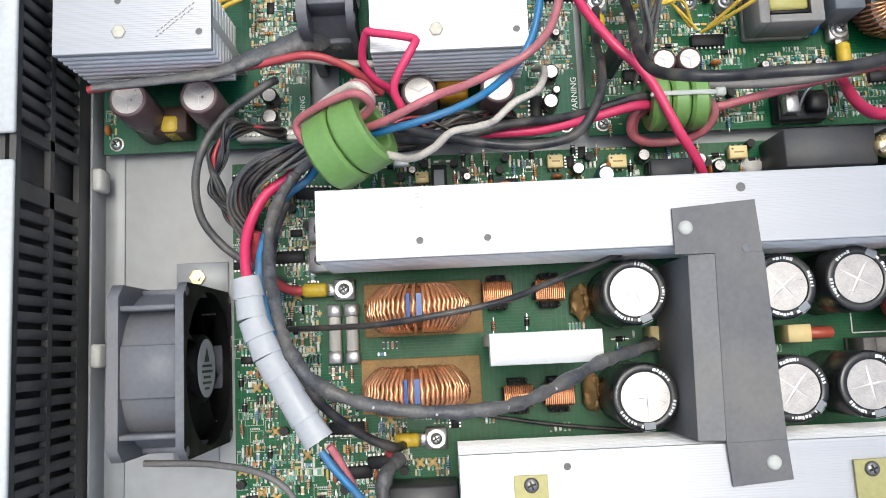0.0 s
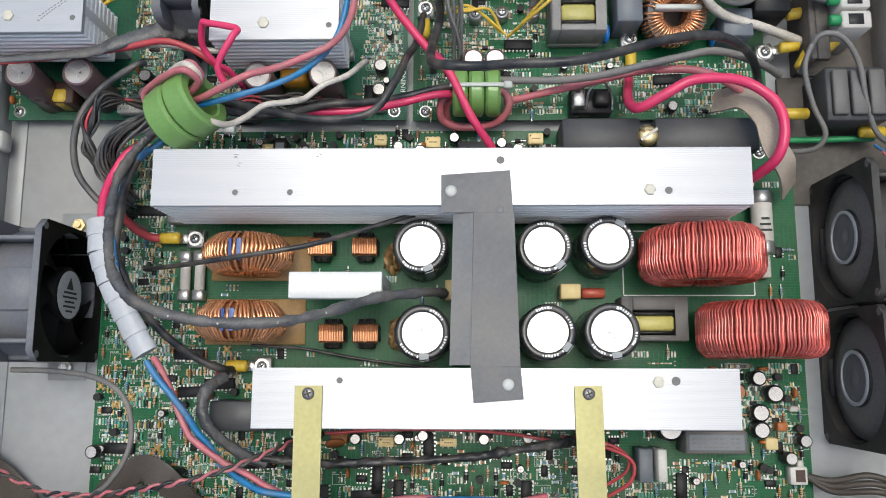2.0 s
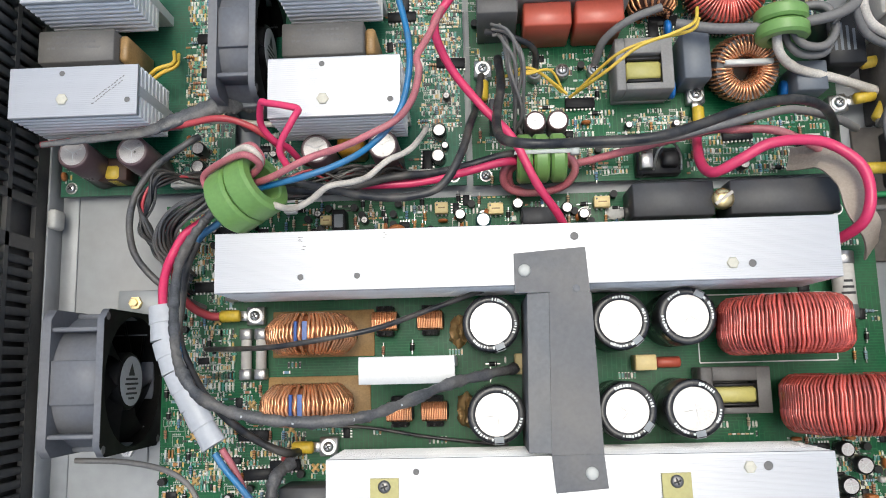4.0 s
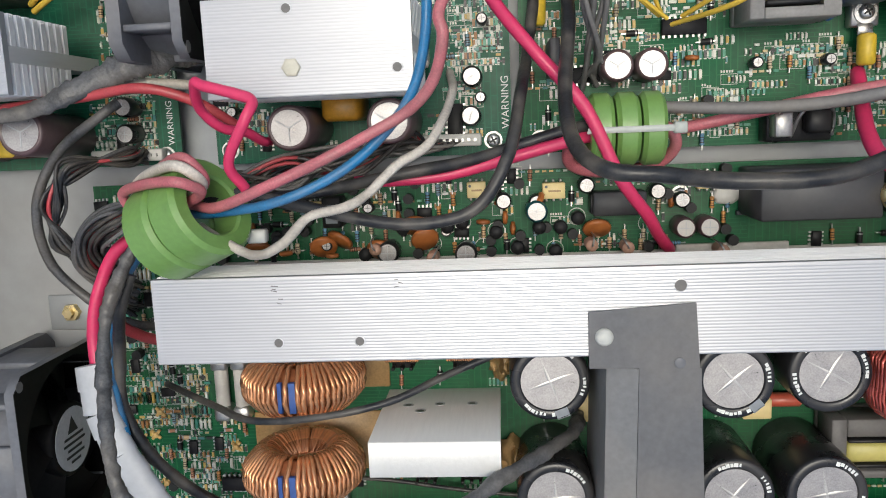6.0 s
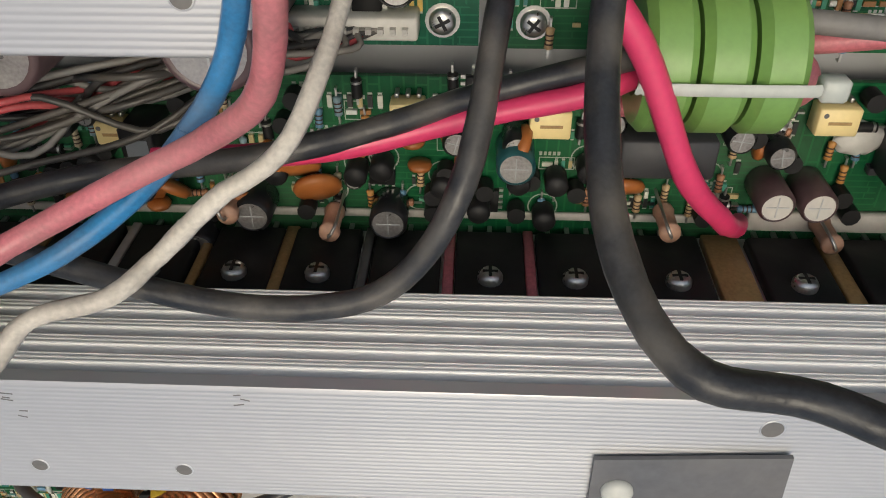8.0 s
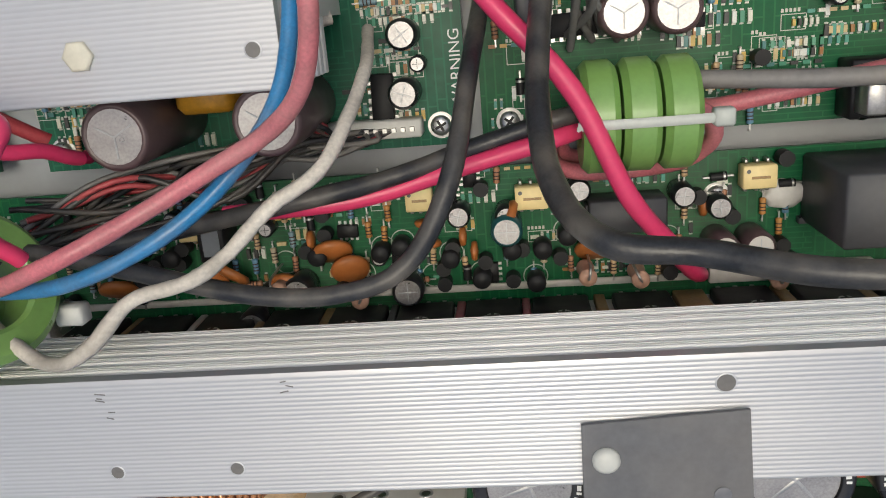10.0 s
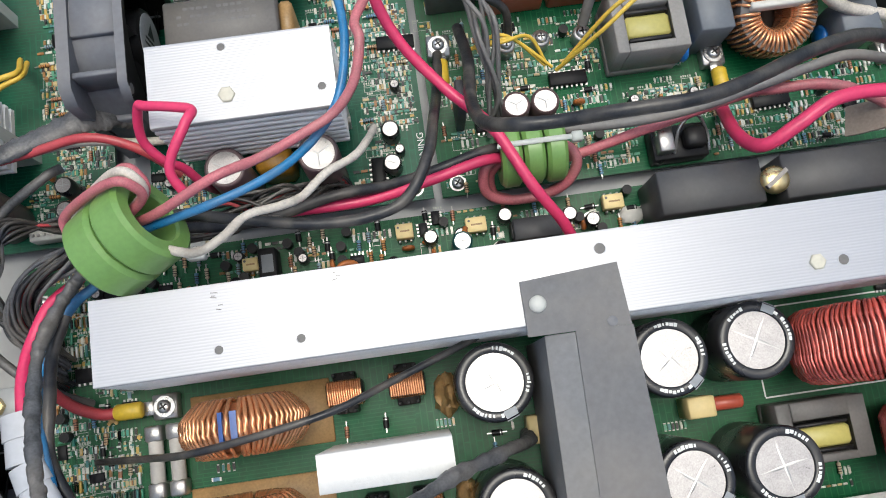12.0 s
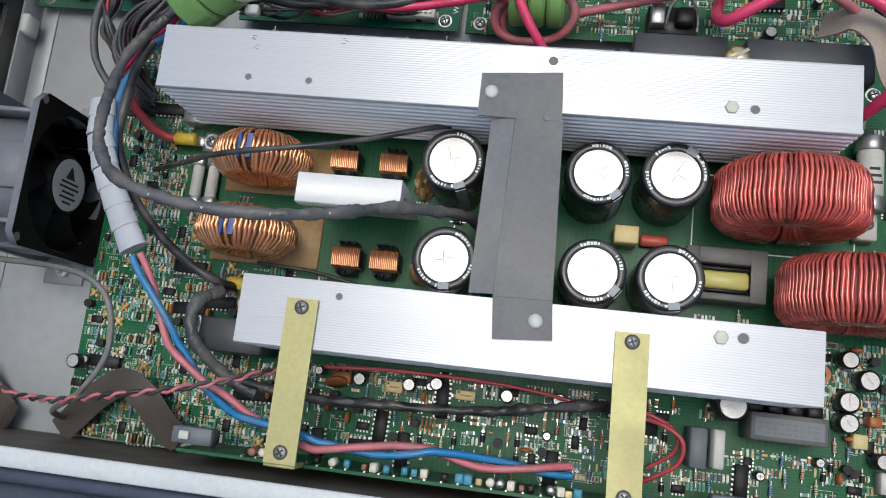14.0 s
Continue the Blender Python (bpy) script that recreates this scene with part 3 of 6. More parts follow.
# brass-coloured brackets
for n, (x, yb, yt, tw) in enumerate(((35, -127, -54.5, 0), (181, -126.5, -53.5, 1.0))):
    e = thing("bracket", "yellow passivated steel strap screwed to the heatsink", "bracket", x, -90, 72, tw, group="yellow straps")
    g = Geo()
    h = (yt - yb) / 2
    g.prism([(-7.2, -h), (7.2, -h), (7.2, h), (-7.2, h)], 0.2, 1.7)
    part("strap", g, BRASS, e)
    part("end_fold", Geo().box(-7.2, -h - 1.6, -14, 7.2, -h - 0.05, 1.7, b=0.4), BRASS, e)
    part("screw", DSCREW, None, e, y=h - 4, z=1.7, rz=20)
    part("screw", DSCREW, None, e, y=-h + 5, z=1.7, rz=40)


# ---- big capacitors ----
def big_cap(x, y, turn, h=44.0, r=15.8):
    e = thing("capacitor", "black snap-in electrolytic capacitor with silver vented top", "capacitor", x, y, 4, turn, group="six large capacitors")
    prof = [(r - 0.6, 0), (r, 0.8), (r, h - 1.6), (r - 0.35, h - 0.5), (r - 1.1, h), (r - 3.8, h + 0.05), (r - 4.2, h - 0.3), (r - 4.3, h - 0.9)]
    part("sleeve", Geo().lathe(prof, 40), SLEEVE, e)
    rt = r - 4.2
    g = Geo().cyl(0, 0, h - 3, h - 0.85, rt, 36)
    lid = part("top", g, CANTOP, e, "silver vented top")
    g = Geo()
    for a in (0, 90):
        g.x = pose(0, 0, 0, 0, 0, a)
        g.add([(-rt * 0.92, 0, h - 0.84), (-rt * 0.25, -0.75, h - 0.84), (rt * 0.92, 0, h - 0.84), (rt * 0.25, 0.75, h - 0.84), (0, 0, h - 0.42 + a * 0.0006)], [(0, 1, 4), (1, 2, 4), (2, 3, 4), (3, 0, 4), (3, 2, 1, 0)])
    part("vent_cross", g, TIN, lid)
    g = Geo()
    for a0, n in ((205, 6), (255, 3), (318, 5), (30, 6)):
        for i in range(n):
            a = a0 + i * 7.0
            g.x = pose(0, 0, 0, 0, 0, a) @ pose(r - 2.4, 0, h + 0.03)
            w = random.uniform(0.3, 0.85)
            g.box(-random.uniform(0.5, 0.95), -w, 0, random.uniform(0.4, 0.9), w, 0.06)
    part("rim_print", g, PRINT, e, "white printed marks")
    g = Geo()
    g.box(-2.6, -r + 0.9, h + 0.03, 2.6, -r + 4.1, h + 0.12)
    g.box(-2.6, -r - 0.08, 1, 2.6, -r + 0.9, h - 1)
    part("polarity_patch", g, PATCH, e, "grey polarity patch")
    return e


for x, y, t in ((91.5, 24, 20), (93, -25, 4), (162, 23.5, 40), (198, 25.5, 150), (163, -24.5, 52), (198.5, -24, 10)):
    big_cap(x, y, t)
for x, y in ((72.5, 22), (76, -24)):
    g = Geo().lathe([(4.5, 0), (5.5, 1.5), (6, 3.5), (5.6, 6), (5, 9), (4, 12), (2.8, 15), (1.2, 17)], 22)
    g.v = [Vector((v.x * (0.9 + 0.5 * noise.noise(v * 0.45)), v.y * (1.6 + 0.9 * noise.noise(v * 0.35 + Vector((x, 0, 0)))), v.z * (0.8 + 0.4 * noise.noise(v * 0.5)))) for v in g.v]
    thing("glue_blob", "tan hardened glue against a capacitor", "glue", x, y, 4, geo=g, mats=RESIN)


# ---- wound coils standing in board cut-outs ----
def coil(x, y, R, ri, T, wire, n, m, label, gaps=(), core=DARKCORE, zc=4.0, a0=-88, a1=268, rz=0, group="", rnd=0.2):
    e = thing("toroid_coil", label, "coil", x, y, zc, rz, group=group)
    seg = 48
    g = Geo()
    cc = T * (rnd + 0.07)
    d = wire * 0.8
    prof = [(ri + d, -T / 2 + cc), (ri + cc, -T / 2 + d), (R - cc, -T / 2 + d), (R - d, -T / 2 + cc), (R - d, T / 2 - cc), (R - cc, T / 2 - d), (ri + cc, T / 2 - d), (ri + d, T / 2 - cc)]
    n_p = len(prof)
    vs, fs = [], []
    for i in range(seg + 1):
        a = radians(a0 + (a1 - a0) * i / seg)
        for r, yy in prof:
            vs.append((r * math.cos(a), yy, r * math.sin(a)))
    for i in range(seg):
        for k in range(n_p):
            fs.append((i * n_p + k, i * n_p + (k + 1) % n_p, (i + 1) * n_p + (k + 1) % n_p, (i + 1) * n_p + k))
    fs += [tuple(range(n_p)), tuple(seg * n_p + k for k in reversed(range(n_p)))]
    g.add(vs, fs)
    part("core", g, core, e)
    for p, q in gaps:
        h = Geo()
        k = 6
        vs = [(rr * math.cos(radians(p + (q - p) * i / k)), yy, rr * math.sin(radians(p + (q - p) * i / k))) for i in range(k + 1) for rr, yy in ((R, -T / 2 + 4), (R, T / 2 - 4), (R - 1.6, T / 2 - 4), (R - 1.6, -T / 2 + 4))]
        h.add(vs, [(i * 4 + a, i * 4 + (a + 1) % 4, i * 4 + 4 + (a + 1) % 4, i * 4 + 4 + a) for i in range(k) for a in range(4)] + [(0, 1, 2, 3), (4 * k + 3, 4 * k + 2, 4 * k + 1, 4 * k)])
        part("tape", h, BLUETAPE, e, "blue core tape")
    c = T * rnd
    loop = [(ri, 0, -T / 2 + c), (ri + c, 0, -T / 2), ((ri + R) / 2, 0, -T / 2 - 0.3), (R - c, 0, -T / 2), (R, 0, -T / 2 + c), (R + 0.3, 0, 0),
            (R, 0, T / 2 - c), (R - c, 0, T / 2), ((ri + R) / 2, 0, T / 2 + 0.3), (ri + c, 0, T / 2), (ri, 0, T / 2 - c), (ri - 0.2, 0, 0)]
    turns = []
    for k in range(3):
        h = Geo()
        h.x = Matrix.Rotation(radians(-90), 4, "X")
        jit = [(a + random.uniform(-0.25, 0.25), random.uniform(-0.22, 0.22), b) for a, _, b in loop]
        h.tube(jit, wire, 6, steps=2, closed=True)
        turns.append(h.mesh("turn", m))
    for i in range(n):
        a = a0 + 4 + (a1 - a0 - 8) * i / (n - 1)
        if any(p < a < q for p, q in gaps):
            continue
        part("turn", turns[i % 3], None, e, ry=-(a + random.uniform(-0.5, 0.5)), rz=random.uniform(-0.8, 0.8))
    return e


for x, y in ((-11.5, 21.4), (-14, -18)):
    coil(x, y, 25, 7.5, 20.5, 1.06, 64, COPPER, "orange copper-wound choke coil with blue core tape", gaps=((84, 90), (97, 100.8)), core=COPSHADE, zc=29.5, rnd=0.3, group="two copper chokes")
    g = Geo().box(-29, -14, 4, 33, 14, 5.2, b=0.5)
    thing("base_pad", "tan resin pad glued under the choke", "pad", x, y + 1.5, 0, geo=g, mats=RESIN)
coil(252, 19.5, 34, 9, 29, 0.92, 100, REDCOP, "large red enamelled choke coil", core=REDSHADE, zc=38.5, rnd=0.17, group="two red chokes")
coil(283.5, -23, 34, 9, 29, 0.92, 100, REDCOP, "large red enamelled choke coil", core=REDSHADE, zc=38.5, rnd=0.17, group="two red chokes")
g = Geo()
for y0 in (-20, 20):
    g.box(-40, y0 - 0.35, 4, 40, y0 + 0.35, 4.06)
for x0 in (-40, 40):
    g.box(x0 - 0.35, -19.6, 4, x0 + 0.35, 19.6, 4.06)
thing("printed_outline", "white printed outline round the red choke", "print", 254.5, 20, 0, geo=g, mats=PRINT)


# ---- small transformers, bricks and fuses on the main board ----
def small_choke(x, y):
    e = thing("small_transformer", "small black transformer with copper winding", "transformer", x, y, 4, group="four small transformers")
    part("core", Geo().box(-5, -9, 0, 5, 9, 9, b=0.6), BLACKP, e)
    part("bobbin", Geo().box(-8, -4.5, 1, 8, 4.5, 13, b=0.5), BLACKP, e)
    turn = Geo().tube([(0, -4.4, 2), (0, -5, 8), (0, -4.4, 13.6), (0, 4.4, 13.6), (0, 5, 8), (0, 4.4, 2)], 0.5, 6, steps=2, closed=True).mesh("turn", COPPER)
    for i in range(15):
        part("turn", turn, None, e, x=-7 + i)
    pin = Geo().box(-0.7, -0.7, 0, 0.7, 0.7, 5, b=0.2).mesh("pin", BLACKP)
    for dx in (-4, 0, 4):
        for dy in (-8, 8):
            part("pin", pin, None, e, x=dx, y=dy, z=9)


for x, y in ((29, 29), (56, 29), (37, -24), (57.5, -24)):
    small_choke(x, y)

blk = thing("aluminium_block", "upright pale aluminium plate with drilled back", "heatsink", 46, 0, 4)
g = Geo()
prof = [(-7.2, 52.4), (-6.8, 52), (1.6, 52), (1.6, 0), (7.2, 0), (7.2, 60.6), (6.8, 61), (-6.8, 61), (-7.2, 60.6)]
k = len(prof)
g.add([(-25, y, z) for y, z in prof] + [(25.5, y, z) for y, z in prof], [(i, (i + 1) % k, k + (i + 1) % k, k + i) for i in range(k)] + [(0, 1, 2, 6, 7, 8), (2, 3, 4, 5, 6), (k + 8, k + 7, k + 6, k + 2, k + 1, k), (k + 6, k + 5, k + 4, k + 3, k + 2)])
part("angle_plate", g, PLATE, blk)
for dx, z in ((-14, 21), (-8, 28), (-0.5, 20), (13.5, 20)):
    rim = part("screw_hole", Geo().lathe([(2.3, 0), (2.2, 0.25), (1.5, 0.25), (1.4, 0.05)], 14), ALU, blk, x=dx, y=7.2, z=z, rx=-90)
    part("bore", Geo().cyl(0, 0, 0, 0.12, 1.5, 12), DARKSTEEL, rim, "dark drilled bore")


def lamin(x, y, w, d, h, label, rz=0, core=GREYFER, tape=YELTAPE):
    e = thing("transformer", label, "transformer", x, y, 4, rz)
    t = h * 0.24
    part("core", Geo().box(-w / 2, -d / 2, 0, w / 2, d / 2, t, b=0.6), core, e)
    for s in (-1, 1):
        part("core_leg", Geo().box(s * w / 2 - (0 if s > 0 else -0), -d / 2, t + 0.02, s * (w / 2 - w * 0.17), d / 2, h, b=0.5), core, e)
    part("core_cap", Geo().box(-w / 2 + w * 0.17 + 0.05, d / 2 - d * 0.3, t, w / 2 - w * 0.17 - 0.05, d / 2, h, b=0.5), core, e)
    part("winding", Geo().box(-w * 0.32, -d * 0.27, t, w * 0.32, d * 0.07, h * 0.93, b=1.6), tape, e, "yellow taped winding")
    part("flange", Geo().box(-w * 0.3, -d * 0.34, t, w * 0.3, -d * 0.28, h * 0.95, b=0.4), BLACKP, e)
    part("flange", Geo().box(-w * 0.3, d * 0.08, t, w * 0.3, d * 0.14, h * 0.95, b=0.4), BLACKP, e)
    part("core_front", Geo().box(-w / 2 + w * 0.17 + 0.05, -d / 2, t + 0.02, w / 2 - w * 0.17 - 0.05, -d / 2 + d * 0.13, h, b=0.4), core, e)
    return e


lamin(228, -15.5, 38, 26, 20, "grey ferrite transformer with yellow taped winding")
lamin(187, 176, 33, 32, 28, "pale grey ferrite transformer with yellow tape on the rear board", core=mat("pale_ferrite", (0.25, 0.24, 0.225), 0.55, var=0.15, scale=90, dust=0.25))
g = Geo().box(-6, -4.5, 0, 6, 4.5, 16, b=0.6)
thing("box_capacitor", "cream box film capacitor between the black capacitors", "capacitor", 180, 1, 4, geo=g, mats=YELBOX)
g = Geo().box(-4, -6, 0, 4, 6, 15, b=0.6)
thing("box_capacitor", "cream box film capacitor beside the grey card", "capacitor", 109, 2, 4, geo=g, mats=YELBOX)
g = Geo().cyl(0, 0, -7, 7, 3.2, 14, 0.8, axis="x")
thing("power_resistor", "dark red power resistor", "resistor", 195, 1, 8, geo=g, mats=REDFILM)
fu = thing("fuse", "large ceramic fuse with metal end caps", "fuse", 297, 43, 15)
part("tube", Geo().cyl(0, 0, -13, 13, 6.3, 20, 0.6, axis="y"), CERAMIC, fu)
for s in (-1, 1):
    part("end_cap", Geo().cyl(0, 0, s * 15.5 - 3.8, s * 15.5 + 3.8, 6.8, 20, 0.5, axis="y"), TIN, fu)
    part("clip", Geo().box(-5, s * 15.5 - 2.5, -11, 5, s * 15.5 + 2.5, -5, b=0.4), TIN, fu)
g = Geo()
for i, c in enumerate((-6, -2.5, 1)):
    g.box(-4.5 + i, c, 6.2, 3.5 - i * 0.6, c + 1.4, 6.5)
part("print", g, BLACKP, fu, "dark printed marks")
tb = thing("terminal", "white ceramic terminal by the fuse", "terminal", 297, 18, 4)
part("body", Geo().box(-5, -8, 0, 5, 8, 9, b=0.8), CERAMIC, tb)
part("screw", SCREW, None, tb, z=9)

for x in (-55.5, -46.5):
    e = thing("ceramic_fuse", "pale ceramic fuse in metal clips", "fuse", x, 11.5, 9, group="two ceramic fuses")
    part("tube", Geo().cyl(0, 0, -10, 10, 3.2, 14, 0.4, axis="y"), CERAMIC, e)
    for s in (-1, 1):
        part("end_cap", Geo().box(-3.6, s * 12 - 3.4, -5, 3.6, s * 12 + 3.4, 3.6, b=0.8), TIN, e)


def screw_post(x, y, lug_dir, lugcol=YELLUG, name="screw_terminal", label="screw terminal with a yellow crimped lug"):
    e = thing(name, label, "terminal", x, y, 4, lug_dir)
    post = part("post", Geo().box(-5.5, -5.5, 0, 5.5, 5.5, 6, b=0.6), TIN, e)
    part("washer", Geo().cyl(0, 0, 6, 7, 4.6, 18), STEEL, post)
    part("screw", SCREW, None, post, z=7, rz=30)
    part("tongue", Geo().box(4.5, -3, 6.1, 9, 3, 7.0, b=0.2), TIN, e)
    part("lug_sleeve", Geo().cyl(0, 8.2, 8.5, 21, 3.6, 12, 1.0, axis="x"), lugcol, e, "yellow crimp sleeve")
    return e


screw_post(-50, 34.5, 180)
screw_post(-5.5, -43.5, 180)
for y in (66, 50):
    e = thing("screw_terminal", "square metal screw terminal at the heatsink end", "terminal", -61, y, 4, group="square terminals")
    part("post", Geo().box(-6, -6.5, 0, 6, 6.5, 12, b=0.6), TIN, e)
    part("screw", DSCREW, None, e, z=12, rz=20)
screw_post(92, 185, 268)
screw_post(222, 163, 270)
screw_post(307, 154, 10)

# black relays with a brass screw between
for x0, x1 in ((175, 221), (230, 291)):
    e = thing("relay", "black plastic relay block behind the long heatsink", "relay", (x0 + x1) / 2, 93, 4, group="black relay blocks")
    part("case", Geo().box(-(x1 - x0) / 2, -10, 0, (x1 - x0) / 2, 10, 31, b=0.8), RELAY, e)
    part("foot", Geo().box(-(x1 - x0) / 2 - 1, -9, 0, (x1 - x0) / 2 + 1, -10.2, 3, b=0.3), RELAY, e)
e = thing("brass_bolt", "large slotted brass bolt between the relays", "bolt", 225.5, 92, 4)
part("shaft", Geo().cyl(0, 0, 0, 30, 3.6, 14), GOLD, e)
g = Geo().lathe([(5.6, 29), (6.2, 30), (6.2, 32.5), (4.5, 34), (1, 34.4)], 20)
hd = part("head", g, GOLD, e)
part("slot", Geo().box(-6, -0.9, 32.6, 6, 0.9, 34.6), DARKSTEEL, hd, rz=35)

e = thing("relay", "black plastic block against the front heatsink", "relay", -13, -72, 4)
part("case", Geo().box(-17, -8.5, 0, 17, 8.5, 27, b=0.8), RELAY, e)
e = thing("module", "long grey labelled module in front of the heatsink", "module", 259, -86, 4)
part("case", Geo().box(-16.5, -6.5, 0, 18.5, 6.5, 22, b=0.8), GREYFER, e)
for dx in (-13, -4, 5, 14):
    part("core_block", Geo().box(dx - 3.5, 6.6, 0, dx + 3.5, 11.5, 17, b=0.6), BLACKP, e)
lp = part("label_plate", Geo().box(-14.5, -4.2, 22, 16.5, 4.2, 22.3), GREYBOX, e)
g = Geo()
for i in range(3):
    for j in range(9):
        if (i * 5 + j * 3) % 7:
            g.box(-13 + j * 3.1, -3.2 + i * 2.3, 22.3, -10.8 + j * 3.1, -2.2 + i * 2.3, 22.36)
part("print", g, GREYFER, lp, "faded printed marks")
g = Geo().box(-2.6, -9, 0, 2.6, 9, 22, b=0.6)
thing("white_plate", "upright white ceramic plate", "component", 229, -99, 4, geo=g, mats=WHITEP)
g = Geo().box(-5, -10, 0, 3, 9, 18, b=0.6)
thing("grey_plate", "upright grey component beside the white plate", "component", 221.5, -99, 4, geo=g, mats=GREYBOX)


# ---- fans ----
def fan(x, y, rz, label, hub_label, housing=GREYP, size=78.0, depth=34.0, cz=33.0, face=FANBLK, blades=7):
    """Its open face looks along +x of the thing."""
    e = thing("fan", label, "fan", x, y, FLOOR, rz)
    s, c = size / 2, cz - FLOOR
    g = Geo()
    n = 40

    def plate(x0, x1, r):
        vs, fs = [], []
        for xx in (x0, x1):
            for i in range(n):
                a = 2 * math.pi * (i + 0.5) / n
                ca, sa = math.cos(a), math.sin(a)
                k = s / max(abs(ca), abs(sa))
                vs.append((xx, ca * k, c + sa * k))
                vs.append((xx, ca * r, c + sa * r))
        for o in (0, 1):
            for i in range(n):
                j = (i + 1) % n
                fs.append((o * 2 * n + 2 * i, o * 2 * n + 2 * j, o * 2 * n + 2 * j + 1, o * 2 * n + 2 * i + 1))
        for w in (0, 1):
            for i in range(n):
                j = (i + 1) % n
                fs.append((2 * i + w, 2 * j + w, 2 * n + 2 * j + w, 2 * n + 2 * i + w))
        g.add(vs, fs)

    plate(-4, -0.3, s * 0.95)
    part("housing_flange", g, housing, e)
    g = Geo()
    plate(-0.25, 0, s * 0.94)
    part("face_frame", g, face, e, "black front frame")
    g = Geo()
    plate(-depth, -depth + 5, s * 0.95)
    part("housing_flange", g, housing, e)
    g = Geo().lathe([(s * 0.955, -depth + 4.9), (s * 0.955, -4.1)], 40, (0, 0, c), "x")
    g.f = [f for f in g.f if len(f) == 4]
    g.m, g.s = g.m[:len(g.f)], g.s[:len(g.f)]
    part("barrel", g, housing, e)
    g = Geo().lathe([(s * 0.945, -depth + 3.2), (s * 0.945, -0.3)], 40, (0, 0, c), "x")
    g.f = [f for f in g.f if len(f) == 4]
    g.m, g.s = g.m[:len(g.f)], g.s[:len(g.f)]
    part("barrel_lining", g, face, e)
    for sy in (-1, 1):
        for z0, z1 in ((c + s * 0.62, c + s * 0.98), (c - s * 0.98, c - s * 0.62)):
            part("corner_rib", Geo().box(-depth + 5.1, sy * s * 0.72 - 1.2, z0, -4.1, sy * s * 0.72 + 1.2, z1, b=0.4), housing, e)
    for sz in (-1, 1):
        z0, z1 = sorted((c + sz * s * 0.9, c + sz * s * 0.975))
        part("side_web", Geo().box(-depth + 5.1, -s * 0.3, z0, -4.1, s * 0.3, z1, b=0.5), housing, e)
        y0, y1 = sorted((sz * s * 0.9, sz * s * 0.975))
        part("side_web", Geo().box(-depth + 5.1, y0, c - s * 0.3, -4.1, y1, c + s * 0.3, b=0.5), housing, e)
    part("back_plate", Geo().cyl(0, c, -depth + 1, -depth + 3, s * 0.94, 32, axis="x"), face, e)
    if hub_label == "ring":
        part("impeller_dish", Geo().lathe([(s * 0.93, -11), (s * 0.88, -6), (s * 0.6, -3.5), (s * 0.42, -3.6)], 40, (0, 0, c), "x"), FANDISH, e, "dusty grey dished impeller")
        blades = 0
    g = Geo()
    for i in range(blades):
        a0 = 2 * math.pi * i / blades
        vs, fs = [], []
        for k in range(6):
            r = s * (0.38 + 0.54 * k / 5)
            for w in range(4):
                a = a0 + w * 0.27 + k * 0.07
                vs.append((-12 + w * 3.2 - k * 0.4, r * math.cos(a), c + r * math.sin(a)))
        for k in range(5):
            for w in range(3):
                fs.append((k * 4 + w, k * 4 + w + 1, k * 4 + 5 + w, k * 4 + 4 + w))
        off = len(vs)
        vs += [(p[0] - 1.2, p[1], p[2]) for p in vs]
        fs += [tuple(off + q for q in reversed(f)) for f in fs]
        h = Geo()
        h.add(vs, fs, 0, True)
        part("blade", h, face, e)
    hub = part("hub", Geo().lathe([(s * 0.42, -14), (s * 0.42, -3.5), (s * 0.39, -2)], 32, (0, 0, c), "x"), face, e)
    if hub_label == "oval":
        part("hub_label", Geo().cyl(0, c, -2, -1.8, s * 0.36, 32, axis="x"), LABELG, hub, "pale round label")
        g = Geo()
        g.add([(-1.75, 3, c - 4.2), (-1.75, 3, c + 4.2), (-1.75, 10.5, c)], [(0, 1, 2)])
        for i, w in enumerate((8, 9, 6, 7.5, 4)):
            g.box(-1.8, 0.5 - i * 2.7, c - w, -1.74, 1.7 - i * 2.7, c + w * 0.9)
        part("hub_print", g, BLACKP, hub, "dark printed marks")
    else:
        part("hub_ring", Geo().lathe([(s * 0.40, -2), (s * 0.40, -1.0), (s * 0.36, -0.9), (s * 0.355, -1.9)], 32, (0, 0, c), "x"), LABELG, hub, "pale ring round the hub")
        part("hub_cap", Geo().lathe([(s * 0.35, -2), (s * 0.34, -1.6), (s * 0.18, -1.5), (s * 0.16, -1.8), (s * 0.1, -1.8), (s * 0.08, -1.2), (0.01, -1.2)], 32, (0, 0, c), "x"), GREYP, hub, "grey ringed hub cap")
    hole = Geo().cyl(0, 0, -0.2, 0.15, 2.2, 12, axis="x").mesh("screw_hole", GREYFER)
    for sy in (-1, 1):
        for sz in (-1, 1):
            part("screw_hole", hole, None, e, y=sy * s * 0.9, z=c + sz * s * 0.9)
    return e


fan(-113, -2.5, 0, "grey plastic cooling fan with black impeller and round label", "oval")
fan(335, 31, 180, "dusty black cooling fan with ringed hub", "ring", housing=FANDUST, depth=30, face=FANDUST)
fan(335, -49.5, 180, "dusty black cooling fan with ringed hub", "ring", housing=FANDUST, depth=30, face=FANDUST)
fan(-34, 192, 0, "grey plastic cooling fan between rear boards", "oval", depth=27)
ft = thing("fan_bracket", "steel tab bolted to the floor beside the fan", "bracket", -132, -44.5, FLOOR)
part("tab", Geo().box(-12, -8, 0, 12, 8, 1.6, b=0.5), CHASSIS, ft)
part("bolt", Geo().lathe([(4.2, 1.6), (4.2, 4.6), (2.4, 4.7), (2.4, 7)], 6, smooth=False), STEEL, ft)
